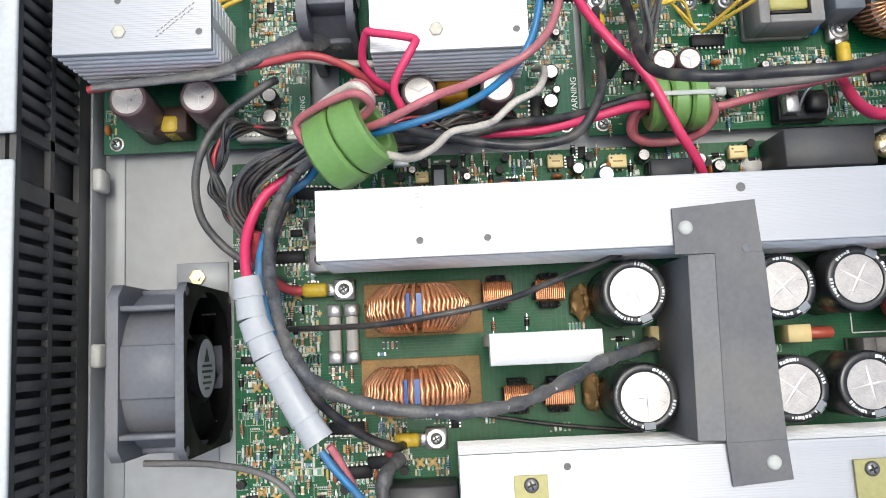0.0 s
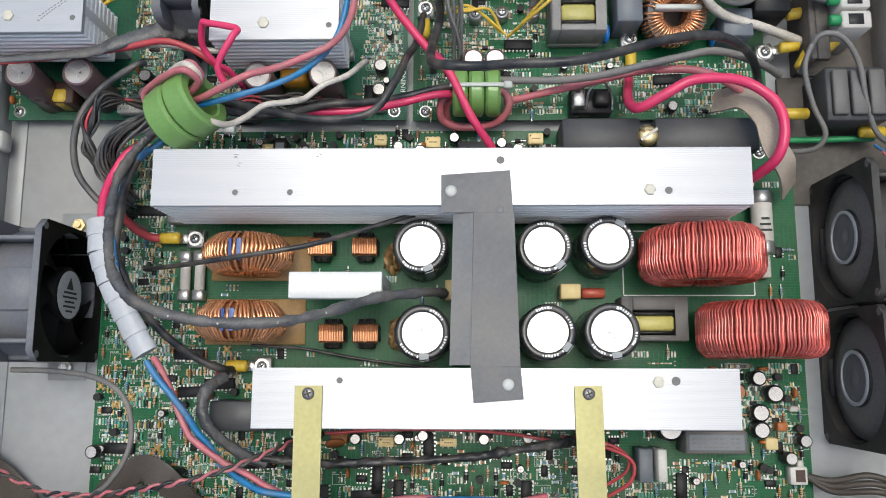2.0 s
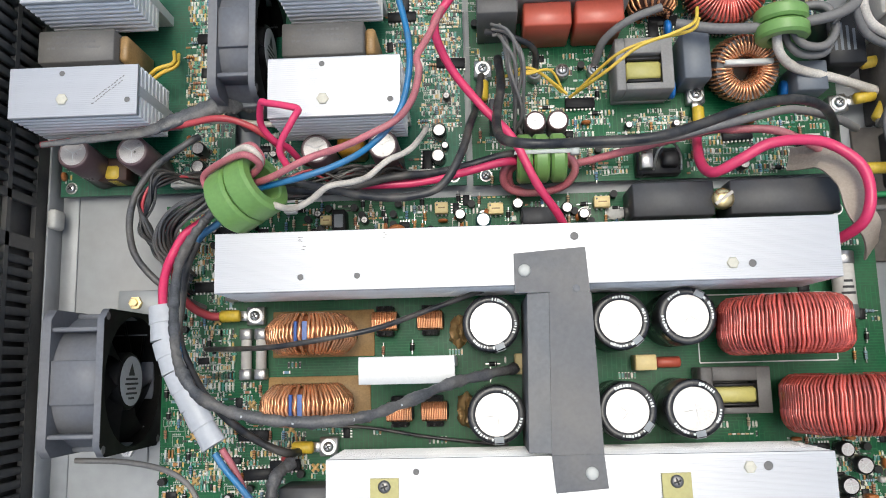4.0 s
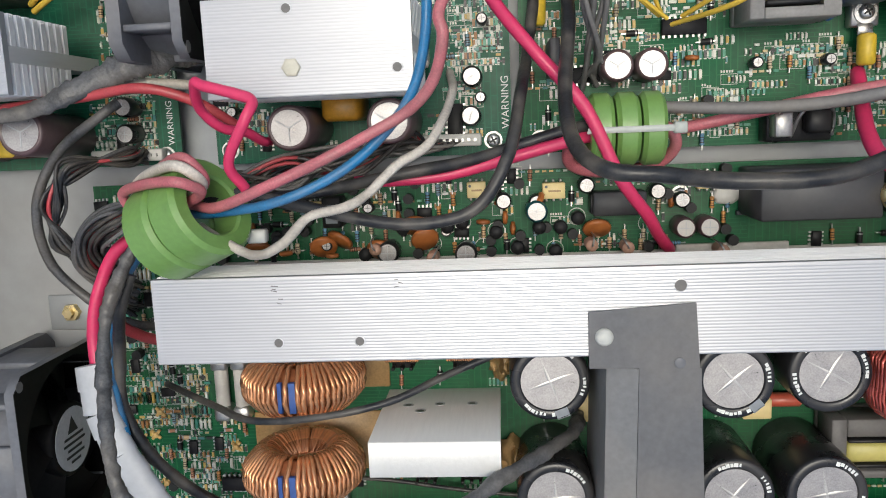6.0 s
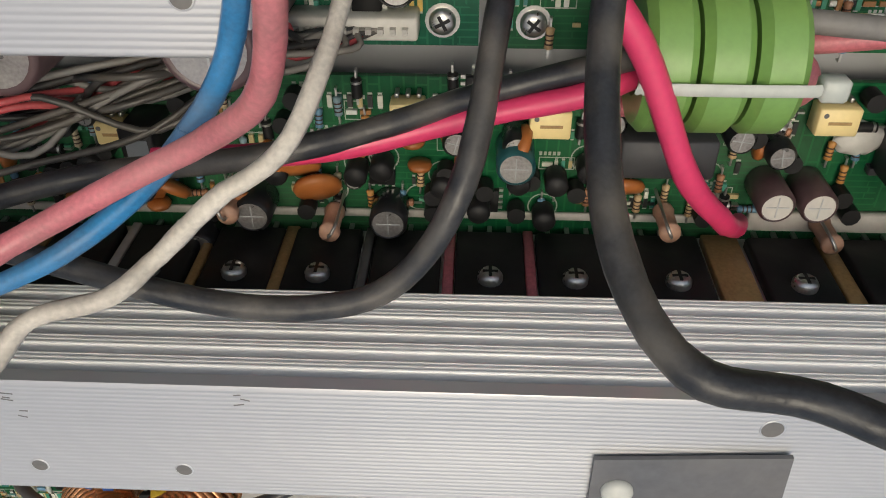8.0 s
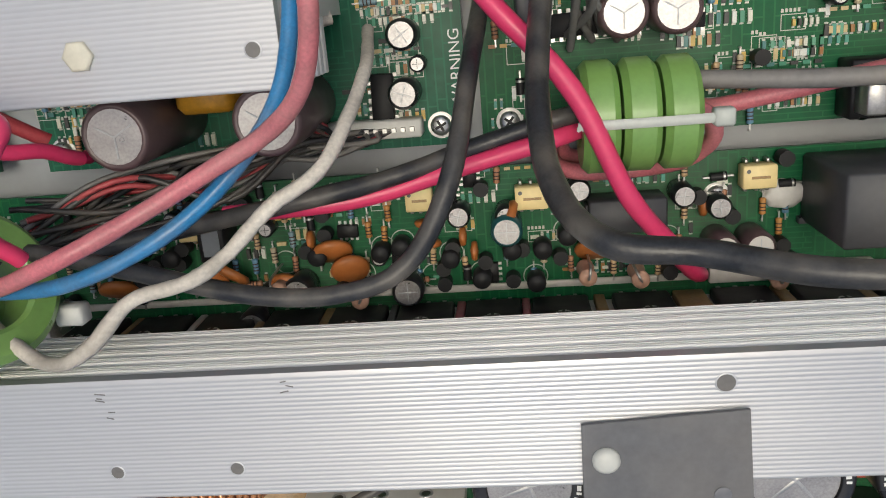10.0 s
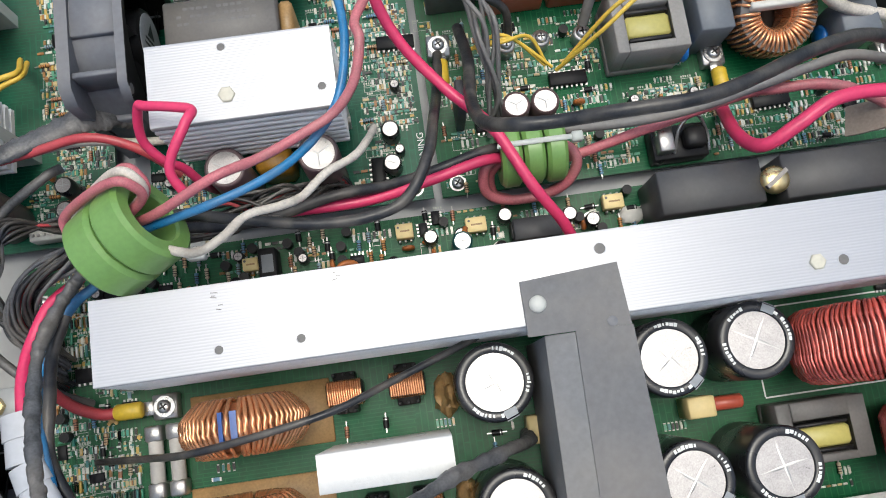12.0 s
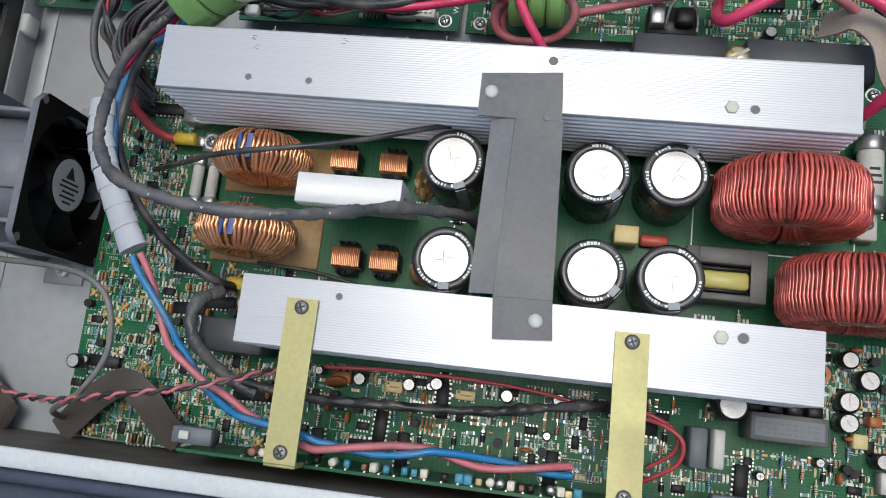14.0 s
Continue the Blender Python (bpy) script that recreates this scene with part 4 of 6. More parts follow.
ft = thing("fan_bracket", "steel tab bolted to the floor beside the fan", "bracket", -130, 45.6, FLOOR)
part("tab", Geo().box(-12, -9, 0, 16, 8, 1.6, b=0.5), CHASSIS, ft)
part("bolt", Geo().lathe([(4.2, 1.6), (4.2, 4.6), (2.4, 4.7), (2.4, 7)], 6, smooth=False), GOLD, ft)


# ---- ferrite rings with wires ----
def ring_pair(x, y, z, rz, R, ri, w, n, label, rx=0, ry=0, gap=0.8):
    e = new("ferrite_ring")
    e.empty_display_size = 0.01
    e.matrix_basis = at_mm(x, y, z, rz, rx, ry)
    tagged(e, label, "ferrite")
    me = Geo().lathe([(ri, 1), (ri + 1, 0), (R - 1.6, 0), (R, 1.6), (R, w - 1.6), (R - 1.6, w), (ri + 1, w), (ri, w - 1), (ri, 1)], 44, axis="x")
    me.f = [f for f in me.f if len(f) == 4]
    me.m, me.s = me.m[:len(me.f)], me.s[:len(me.f)]
    ms = me.mesh("ring", FERRITE, crease=30)
    tot = n * w + (n - 1) * gap
    for i in range(n):
        part("ring", ms, None, e, x=-tot / 2 + i * (w + gap))
    return e


ring_pair(-37.4, 95.9, 74.0, 25, 18.2, 10.8, 13.9, 2, "pair of green ferrite rings threaded with power wires", ry=-22)
ring_pair(124, 121, 29, 0, 14.4, 6.5, 9, 3, "three green ferrite rings tied together with a cable tie")
ring_pair(262, 189, 48, 90, 14.8, 7.5, 8.5, 2, "pair of green ferrite rings on white mains wires", rx=12)
tie = thing("cable_tie", "translucent white cable tie round the green rings", "cable tie", 124, 121, 29)
g = Geo()
g.tube([(-15, -0.5, 14.4), (-14, 0, 15), (0, 0, 15.2), (14, 0, 15), (17, 0, 14.2)], 1.2, 6, flat=0.4)
part("band", g, TIENYL, tie)
part("buckle", Geo().box(16, -2.2, 11.5, 21, 2.2, 15.5, b=0.6), TIENYL, tie)
tie = thing("cable_tie", "small white cable tie end at the green ring", "cable tie", -16, 88, 62)
part("buckle", Geo().box(-3, -2.5, 0, 4, 2.5, 5, b=0.6), NYLON, tie)

# wires wound through the rings
RINGX = at_mm(-37.4, 95.9, 74.0, 25, 0, -22)


def ring_wire(name, label, r, m, ang, R=18.0, w=28.5, ri=8.0, wob=0.0):
    pts = []
    for (a, b) in ((-w / 2 - 3, ri), (-w / 2 - 5, (R + ri) / 2), (-w / 2 - 2, R + 2), (0, R + 2.6), (w / 2 + 2, R + 2), (w / 2 + 6, (R + ri) / 2 + 2), (w / 2 + 3, ri), (0, ri - 2)):
        t = radians(ang + a * 1.1)
        pts.append((RINGX @ Vector((a * MM, b * math.cos(t) * MM, b * math.sin(t) * MM))) / MM)
    cable(name, label, pts, r, m, seg=8)


ring_wire("wire", "white wire looped over the green rings", 2.0, W_WHITE, 14)
ring_wire("wire", "faded red wire looped over the green rings", 1.9, W_PINK, 0)
ring_wire("wire", "pink wire looped over the green rings", 1.9, W_PINK, 34)
cable("wire", "pink wire looped under the green rings", [(112, 122, 30), (103, 116, 28), (103, 108, 20), (112, 104, 16), (128, 104, 16), (139, 107, 21), (144, 114, 28), (140, 121, 31), (130, 121, 30)], 2.4, W_PINK)
cable("wire", "faded pink wire looped under the green rings", [(112, 120, 27), (106, 116, 20), (107, 109, 12), (114, 106, 9)], 2.2, W_PINK)

# ---- cables ----
LINES = {
    "pink": [(-36, 101, 72), (-22, 101, 84), (0, 109, 91), (16, 116, 85), (32, 124, 82), (45, 131, 82), (54, 140, 88), (58, 153, 93), (57, 161, 92), (63, 174, 88), (70, 192, 82)],
    "blue": [(-38, 98, 70), (-30, 98, 75), (-6, 101, 83), (12, 107, 82), (27, 116, 78), (40, 129, 75), (48, 143, 76), (52, 164, 78), (50, 186, 75), (43, 214, 74)],
    "white": [(-34, 93, 72), (-22, 88, 80), (-10, 84, 85), (0, 88, 86), (8, 96, 81), (21, 99, 78), (28, 103, 72), (38, 112, 69), (50, 120, 62), (57, 137, 40), (55, 147, 14)],
    "loop": [(-13, 107, 82), (-16, 116, 88), (-8, 130, 92), (-6, 136, 89), (-13, 139, 87), (-24, 142, 84), (-28, 143, 81), (-31, 135, 70), (-26, 128, 63), (-20, 126, 54), (-16, 122, 42), (-16.5, 126, 18)],
    "magenta": [(89, 223, 67), (70, 201, 63), (65, 189, 61), (73, 171, 50), (90, 150, 43), (107, 130, 44), (120, 103, 43), (132, 87, 34), (138, 78, 23), (143, 72, 15), (146, 69, 8)],
    "black": [(91, 180, 12), (87, 155, 25), (83, 136, 50), (78, 115, 67), (68, 98, 70), (54, 92, 71), (32, 92, 70), (1, 99, 67), (-21, 104, 66), (-34, 102, 64)],
    "blackr": [(101, 186, 24), (102, 164, 39), (98, 135, 65), (99, 118, 86), (107, 110, 102), (123, 108, 105), (142, 106, 113), (167, 106, 115), (187, 111, 111), (222, 125, 97), (248, 133, 84), (269, 134, 70), (287, 133, 44), (299, 126, 18)],
    "greyr": [(135, 129, 30), (173, 127, 34), (199, 128, 40), (219, 131, 45), (245, 136, 48), (265, 139, 48), (291, 135, 40), (311, 135, 20)],
    "redr": [(222, 140, 5), (215, 115, 33), (217, 104, 50), (230, 109, 58), (244, 116, 61), (263, 118, 60), (279, 115, 58), (292, 103, 60), (295, 87, 61), (292, 73, 57), (287, 67, 42), (284, 66, 28)],
    "pinkr": [(142, 120, 16), (153, 121, 20), (218, 133, 30), (233, 131, 40), (252, 129, 44), (268, 123, 44), (291, 113, 34)],
    "blackp": [(-26, 100, 62), (4, 102, 46), (38, 108, 48), (60, 111, 42), (80, 116, 37), (103, 122, 36), (113, 123, 33), (126, 122, 31)],
    "pinkp": [(18, 105, 44), (51, 106, 41), (79, 112, 38), (100, 117, 38), (112, 119, 32), (126, 119, 28)],
    "greysl": [(-160, 131, 60), (-106, 137, 56), (-88, 143, 55), (-73, 150, 51), (-62, 154, 50), (-55, 157, 45), (-46, 162, 36)],
    "pinkl": [(-169, 136, 44), (-119, 139, 48), (-83, 142, 52), (-58, 144, 56), (-39, 138, 52), (-24, 127, 44)],
    "whitel": [(-92, 146, 40), (-66, 147, 44), (-40, 145, 40), (-10, 145, 36), (20, 146, 30), (46, 151, 18)],
    "hred": [(-54, 96, 62), (-64, 92, 48), (-73, 87, 42), (-83, 80, 41), (-90, 68, 41), (-92, 55, 46), (-90, 39, 52), (-84, 15, 57)],
    "hblue": [(-52, 93, 60), (-61, 86, 46), (-70, 80, 45), (-77, 71, 46), (-82, 58, 48), (-84, 44, 52), (-82, 28, 56), (-77, 9, 60)],
    "hsleeve": [(-56, 93, 60), (-67, 85, 54), (-73, 73, 59), (-76, 58, 67), (-74, 38, 77), (-69, 21, 88), (-63, 5, 96), (-51, -10, 101), (-29, -19, 106), (-2, -23, 106), (26, -22, 101), (47, -16, 86), (71, -7, 68), (96, -2, 44), (103, -1, 30), (105, 0, 10)],
    "hdark": [(-71, 73, 54), (-76, 58, 56), (-79, 39, 54), (-80, 22, 54), (-74, 6, 55), (-67, -10, 49), (-54, -26, 42), (-40, -38, 33), (-26, -45, 27), (-22, -45.5, 12)],
    "thinc": [(-79, 15, 14), (-48, 14, 40), (-26, 14, 58), (1, 17, 64), (29, 22, 62), (52, 30, 54), (80, 40, 47), (90, 44, 38), (98, 45, 22)],
    "thinq": [(-12, -31, 12), (19, -33, 12), (53, -39, 10), (100, -45, 8)],
    "wrap": [(-89, 38, 58), (-86, 19, 60), (-79, 2, 61), (-69, -17, 60), (-57, -37, 60)],
    "fsleeve": [(-23, -50, 27), (-30, -57, 37), (-31, -69, 40), (-25, -81, 37), (-10, -94, 28), (3, -99, 25)],
    "fblk": [(-1, -94, 36), (32, -98, 32), (70, -97, 30), (114, -95, 29), (145, -90, 35), (167, -86, 38), (180, -86, 22)],
    "fred": [(36, -82, 24), (69, -80, 22), (108, -80, 20), (140, -82, 18), (181, -88, 18)],
    "fredl": [(181, -88, 18), (200, -90, 24), (212, -97, 26), (211, -108, 24), (200, -116, 20), (191, -122, 12)],
    "fredm": [(173, -84, 16), (194, -86, 22), (209, -93, 22), (210, -103, 18), (199, -112, 12)],
    "yelw3": [(-116, 182, 24), (-106, 185, 32), (-97, 189, 30), (-104, 204, 12)],
    "yelw4": [(-115, 179, 24), (-104, 183, 30), (-96, 188, 28), (-101, 202, 12)],
    "twist": [(-183, -97, 35), (-151, -99, 38), (-135, -109, 34), (-115, -114, 41), (-85, -113, 55), (-46, -106, 71), (-25, -102, 76), (-4, -96, 67), (13, -89, 52), (24, -84, 30)],
    "fanw": [(-144, -46, 36), (-113, -47, 40), (-84, -52, 49), (-70, -65, 49), (-69, -88, 45), (-81, -108, 42), (-98, -119, 34), (-106, -124, 12)],
    "leftl": [(-78, 140, 35), (-84, 135, 39), (-105, 121, 36), (-118, 100, 34), (-120, 76, 27), (-110, 59, 21), (-92, 46, 20), (-82, 40, 8)],
    "yelw1": [(144, 161, 20), (160, 164, 50), (178, 174, 62), (196, 179, 66), (208, 185, 66), (212, 196, 60)],
    "yelw2": [(148, 164, 20), (167, 174, 50), (185, 178, 60), (207, 182, 62), (212, 189, 62)],
    "whR": [(304, 219, 50), (275, 207, 55), (262, 196, 50), (260, 177, 45), (273, 168, 35), (301, 164, 25), (330, 160, 12)],
    "braid": [(-75, 125, 20), (-85, 119, 31), (-98, 114, 41), (-107, 100, 41), (-109, 84, 36), (-102, 73, 28), (-97, 65, 22)],
}
SPEC = {
    "pink": ("wire", "faded pink power wire arching over the rear board", 1.95, W_PINK),
    "blue": ("wire", "blue power wire arching over the rear board", 1.8, W_BLUE),
    "white": ("wire", "dirty white wavy power wire", 1.75, W_WHITE),
    "loop": ("wire", "magenta wire bent into a tall square loop", 1.9, W_MAG),
    "magenta": ("power_cable", "thick magenta power cable crossing the boards", 2.5, W_MAG),
    "black": ("power_cable", "thick black power cable curving to the green rings", 2.3, W_BLACK),
    "blackr": ("power_cable", "thick black cable arching high across the rear board", 2.6, W_BLACK),
    "greyr": ("power_cable", "dusty grey cable running along the rear board", 2.4, W_GREY),
    "redr": ("power_cable", "thick magenta cable looping past the relays", 3.0, W_MAG),
    "pinkr": ("power_cable", "dusty pink cable along the rear board", 2.4, W_PINK),
    "blackp": ("power_cable", "black cable between the green ring groups", 2.4, W_BLACK),
    "pinkp": ("power_cable", "magenta cable between the green ring groups", 2.4, W_MAG),
    "greysl": ("cable_sleeve", "wide dark grey cable sleeve crossing in front of the heatsink", 8.5, W_SLEEVE),
    "pinkl": ("wire", "red wire running in front of the small heatsink", 2.0, W_RED),
    "whitel": ("wire", "dirty white wire along the small heatsinks", 1.9, W_WHITE),
    "hred": ("wire", "magenta wire in the harness beside the heatsink", 2.6, W_MAG),
    "hblue": ("wire", "blue wire in the harness beside the heatsink", 2.2, W_BLUE),
    "hsleeve": ("sleeved_cable", "long grey heat-shrink sleeved cable arching over the chokes", 2.75, W_SLEEVE),
    "hdark": ("power_cable", "dark cable running to the front screw terminal", 2.4, W_BLACK),
    "thinc": ("wire", "thin dark cable sagging over the copper choke", 1.5, W_BLACK),
    "thinq": ("wire", "thin black wire lying along the board", 1.0, W_BLACK),
    "fsleeve": ("sleeved_cable", "grey sleeved cable bent round the black block", 3.3, W_SLEEVE),
    "fblk": ("sleeved_cable", "crinkled black sleeved cable under the straps", 2.4, W_BLACK),
    "fred": ("wire", "thin red wire behind the front board", 1.0, W_RED),
    "fredl": ("wire", "thin red wire looping under the strap", 1.1, W_RED),
    "fredm": ("wire", "dark red wire looping beside the strap", 1.0, W_RED),
    "yelw3": ("wire", "yellow wire arching over a rear board", 1.3, W_YEL),
    "yelw4": ("wire", "yellow wire arching over a rear board", 1.3, W_YEL),
    "fanw": ("wire", "thin grey fan lead curling on the board", 1.6, W_GREY),
    "leftl": ("power_cable", "dark grey cable looping down to the chassis floor", 2.1, W_SLEEVE),
    "yelw1": ("wire", "yellow wire on the rear board", 1.0, W_YEL),
    "yelw2": ("wire", "yellow wire on the rear board", 1.0, W_YEL),
    "whR": ("wire", "thick white mains wire looping to a terminal", 2.8, W_WHITE),
}
for k, (nm, lab, r, m) in SPEC.items():
    thick = {"greysl": 0.4}.get(k, 1.0)
    cr = {"hsleeve": 0.2, "fsleeve": 0.2, "fblk": 0.4, "white": 0.12, "greysl": 0.2, "hdark": 0.15}.get(k, 0.04)
    cable(nm, lab, LINES[k], r, m, seg=14 if cr > 0.18 else 10 if r > 1.8 else 8, steps=20 if cr > 0.18 else 6, crinkle=cr, flat=thick, wob={"hsleeve": 0.3, "fsleeve": 0.2, "fblk": 0.3, "greysl": 0.1}.get(k, 0.05), taper=0.2 if k == "greysl" else 1.0)


def twisted(label, pts, r, mats, pitch=16.0, off=1.2):
    """Two wires wound round one line."""
    p = [Vector(q) for q in pts]
    dense = []
    for i in range(len(p) - 1):
        n = max(2, int((p[i + 1] - p[i]).length / 4))
        dense += [p[i].lerp(p[i + 1], k / n) for k in range(n)]
    for w, m in enumerate(mats):
        line, s = [], 0.0
        for i, q in enumerate(dense):
            s += (dense[i] - dense[i - 1]).length if i else 0
            t = (dense[min(i + 1, len(dense) - 1)] - dense[max(i - 1, 0)]).normalized()
            side = t.cross(Vector((0, 0, 1))).normalized()
            a = 2 * math.pi * s / pitch + w * math.pi
            line.append(q + side * off * math.cos(a) + Vector((0, 0, off * math.sin(a))))
        cable("wire", label[w], line, r, m, seg=6, steps=2)


twisted(("thin red wire of a twisted pair", "thin black wire of a twisted pair"), LINES["twist"], 0.9, (W_PINK, W_BLACK))

twisted(("blue wire twisted with a pink one along the front board", "faded pink wire twisted with a blue one along the front board"),
        [(-54, -40, 62), (-43, -57, 60), (-30, -80, 57), (-13, -97, 53), (8, -108, 56), (29, -114, 58), (46, -118, 58), (72, -117, 56), (98, -114, 53), (120, -117, 48), (148, -117, 44), (166, -116, 38)], 1.9, (W_BLUE, W_PINK), pitch=84.0, off=2.1)

# spiral wrap round the harness
sw = thing("spiral_wrap", "white plastic spiral wrap round the wire harness", "cable wrap", geo=None)
wp = [Vector(q) for q in LINES["wrap"]]
for i in range(8):
    u0, u1 = i / 8 * 4, (i + 1) / 8 * 4 - 0.002
    seg = []
    for u in (u0, (u0 * 2 + u1) / 3, (u0 + u1 * 2) / 3, u1):
        k = min(3, int(u))
        seg.append(wp[k].lerp(wp[k + 1], u - k))
    part("coil_turn", Geo().tube(seg, 7.3 - 0.1 * (i % 2), 16, steps=3, flat=0.55, taper=0.9), WRAP, sw)


def ribbon(name, label, pts, width, th, m, side=None):
    g = Geo()
    p = [Vector(q) for q in pts]
    ext = [2 * p[0] - p[1]] + p + [2 * p[-1] - p[-2]]
    line = []
    for i in range(1, len(ext) - 2):
        a, b, c, d = ext[i - 1:i + 3]
        for s in range(6):
            t = s / 6
            line.append(0.5 * (2 * b + (c - a) * t + (2 * a - 5 * b + 4 * c - d) * t * t + (3 * b - a - 3 * c + d) * t ** 3))
    line.append(p[-1])
    n = len(line)
    ridges = 8
    vs, fs = [], []
    for i, q in enumerate(line):
        tan = (line[min(i + 1, n - 1)] - line[max(i - 1, 0)]).normalized()
        sd = Vector(side) if side else tan.cross(Vector((0, 0, 1)))
        sd = (sd - tan * sd.dot(tan)).normalized()
        nor = sd.cross(tan)
        for k in range(ridges + 1):
            vs.append(q + sd * width * (k / ridges - 0.5) + nor * (th / 2 + (0.25 if k % 2 else 0)))
        for k in range(ridges + 1):
            vs.append(q + sd * width * (0.5 - k / ridges) - nor * th / 2)
    c = 2 * (ridges + 1)
    for i in range(n - 1):
        for k in range(c):
            fs.append((i * c + k, i * c + (k + 1) % c, (i + 1) * c + (k + 1) % c, (i + 1) * c + k))
    fs += [tuple(range(c)), tuple((n - 1) * c + k for k in reversed(range(c)))]
    g.add(vs, fs, 0, False)
    return thing(name, label, "cable", geo=g, mats=m)


ribbon("ribbon_cable", "brown flat ribbon cable lying over the chassis floor", [(-181, -100, 12), (-166, -112, 2), (-150, -128, 0), (-140, -133, 6)], 22, 1.0, RIBBON)
ribbon("ribbon_cable", "brown flat ribbon cable folded into a connector", [(-108, -132, 8), (-96, -120, 12), (-82, -108, 18), (-70, -102, 21), (-57, -108, 22), (-46, -122, 16), (-38, -128, 12)], 15, 1.0, RIBBON)
ribbon("woven_strap", "beige woven strap bent down past the relay", [(268, 116, 26), (280, 112, 42), (289, 98, 50), (293, 82, 50), (302, 70, 44), (312, 62, 20)], 14, 1.2, BEIGE)

# loose bundle of thin signal wires left of the rings
rnd = random.Random(4)
BUND = (W_BLACK, W_GREY, W_BLACK, W_RED, W_BLACK, W_GREY)


def rope(pts, n, rad, pitch, what, mats, spread=0.3, r=0.85):
    """Wires laid loosely round one line, each winding slowly about it."""
    p = [Vector(q) for q in pts]
    for i in range(n):
        ph, rr, line, d = rnd.uniform(0, 6.28), rad * math.sqrt(rnd.random()), [], 0.0
        for k, q in enumerate(p):
            d += (q - p[k - 1]).length if k else 0
            t = (p[min(k + 1, len(p) - 1)] - p[max(k - 1, 0)]).normalized()
            side = t.cross(Vector((0, 0, 1)))
            side = side.normalized() if side.length > 0.1 else Vector((1, 0, 0))
            a = ph + 6.283 * d / pitch
            w = rr * (1 + rnd.uniform(-spread, spread))
            line.append(q + side * w * math.cos(a) + side.cross(t) * w * math.sin(a))
        m = mats[i % len(mats)]
        cable("wire", "thin %s signal wire in %s" % ("red" if m is W_RED else "dark", what), line, r, m, seg=6, group="loose wire bundle")


rope([(-80, 118.5, 12.5), (-84, 118, 22)] + LINES["braid"][2:] + [(-95, 56, 14), (-94, 48, 6)], 24, 4.0, 42, "a twisted bundle", (W_BLACK, W_BLACK, W_BLACK, W_SLEEVE, W_BLACK, W_BLACK, W_BLACK, W_BLACK, W_SLEEVE, W_BLACK, W_RED), spread=0.45)
rope([(-54, 97, 62), (-66, 95, 54), (-80, 92, 47), (-91, 87, 41), (-97, 78, 34), (-96, 68, 24), (-92, 58, 12)], 26, 6.0, 190, "a loose bundle", (W_SLEEVE, W_GREY, W_SLEEVE, W_BLACK, W_SLEEVE, W_BLACK, W_GREY, W_SLEEVE, W_SLEEVE, W_RED, W_BLACK), spread=0.25, r=0.9)
cable("wire", "dark red wire from a yellow crimp lug", [(-70, 34.5, 12), (-77, 35, 14), (-85, 40, 22), (-90, 50, 34), (-88, 62, 40)], 2.5, W_RED)
cable("wire", "short dark red lead at the front screw terminal", [(-26, -46.5, 12), (-29, -48, 18), (-27, -49, 25), (-24, -50, 28)], 2.4, W_RED)
for i in range(22):
    o = lambda s: rnd.uniform(-s, s)
    cable("wire", "thin %s signal wire running under the power wires" % ("red" if BUND[i % 6] is W_RED else "dark"),
          [(-34 + o(3), 104 + o(8), 46 + o(9)), (-12 + o(5), 108 + o(8), 36 + o(8)), (12 + o(5), 113 + o(7), 30 + o(7)), (34 + o(5), 119 + o(5), 22 + o(5)), (48 + o(7), 117 + o(2), 16 + o(2)), (53 + o(9), 119, 11)],
          0.8, BUND[i % 6], seg=6, group="loose wire bundle")
cn = thing("connector", "white pin header on the edge of the rear board", "connector", 53, 119, 4)
part("body", Geo().box(-14, -2.6, 0, 14, 2.6, 8, b=0.5), WHITEP, cn)
pn = Geo().box(-0.6, -0.6, 8, 0.6, 0.6, 9.6).mesh("pin", TIN)
for i in range(10):
    part("pin", pn, None, cn, x=-12 + i * 2.6)
cn = thing("connector", "white pin header on a green rear board", "connector", -88, 118.2, 4)
part("body", Geo().box(-16, -2.6, 0, 16, 2.6, 8, b=0.5), WHITEP, cn)
for i in range(12):
    part("pin", pn, None, cn, x=-14 + i * 2.5)

# ---- rear boards: upright caps, transformers, films ----
def can(x, y, r, h, sleeve, label, rz=0, z=4, lean=0, group="", top=None):
    e = new("capacitor")
    e.empty_display_size = 0.01
    e.matrix_basis = at_mm(x, y, z, rz, lean)
    tagged(e, label, "capacitor", group)
    part("sleeve", Geo().lathe([(r - 0.3, 0), (r, 0.5), (r, h - 1), (r - 0.6, h - 0.2), (r * 0.84, h), (r * 0.8, h - 0.4)], 24), sleeve, e)
    lid = part("top", Geo().cyl(0, 0, h - 1.4, h - 0.38, r * 0.8, 22), top or CANTOP, e, "pale metal top" if top is None else "dusty tan top")
    g = Geo()
    for a in (30, 150, 270) if r > 6 else (0, 90):
        g.x = pose(0, 0, 0, 0, 0, a)
        g.box(0 if r > 6 else -r * 0.62, -r * 0.02 - 0.05, h - 0.4, r * 0.62, r * 0.02 + 0.05, h - 0.27 + a * 0.0003)
    part("vent_cross", g, LABELG, lid)
    return e


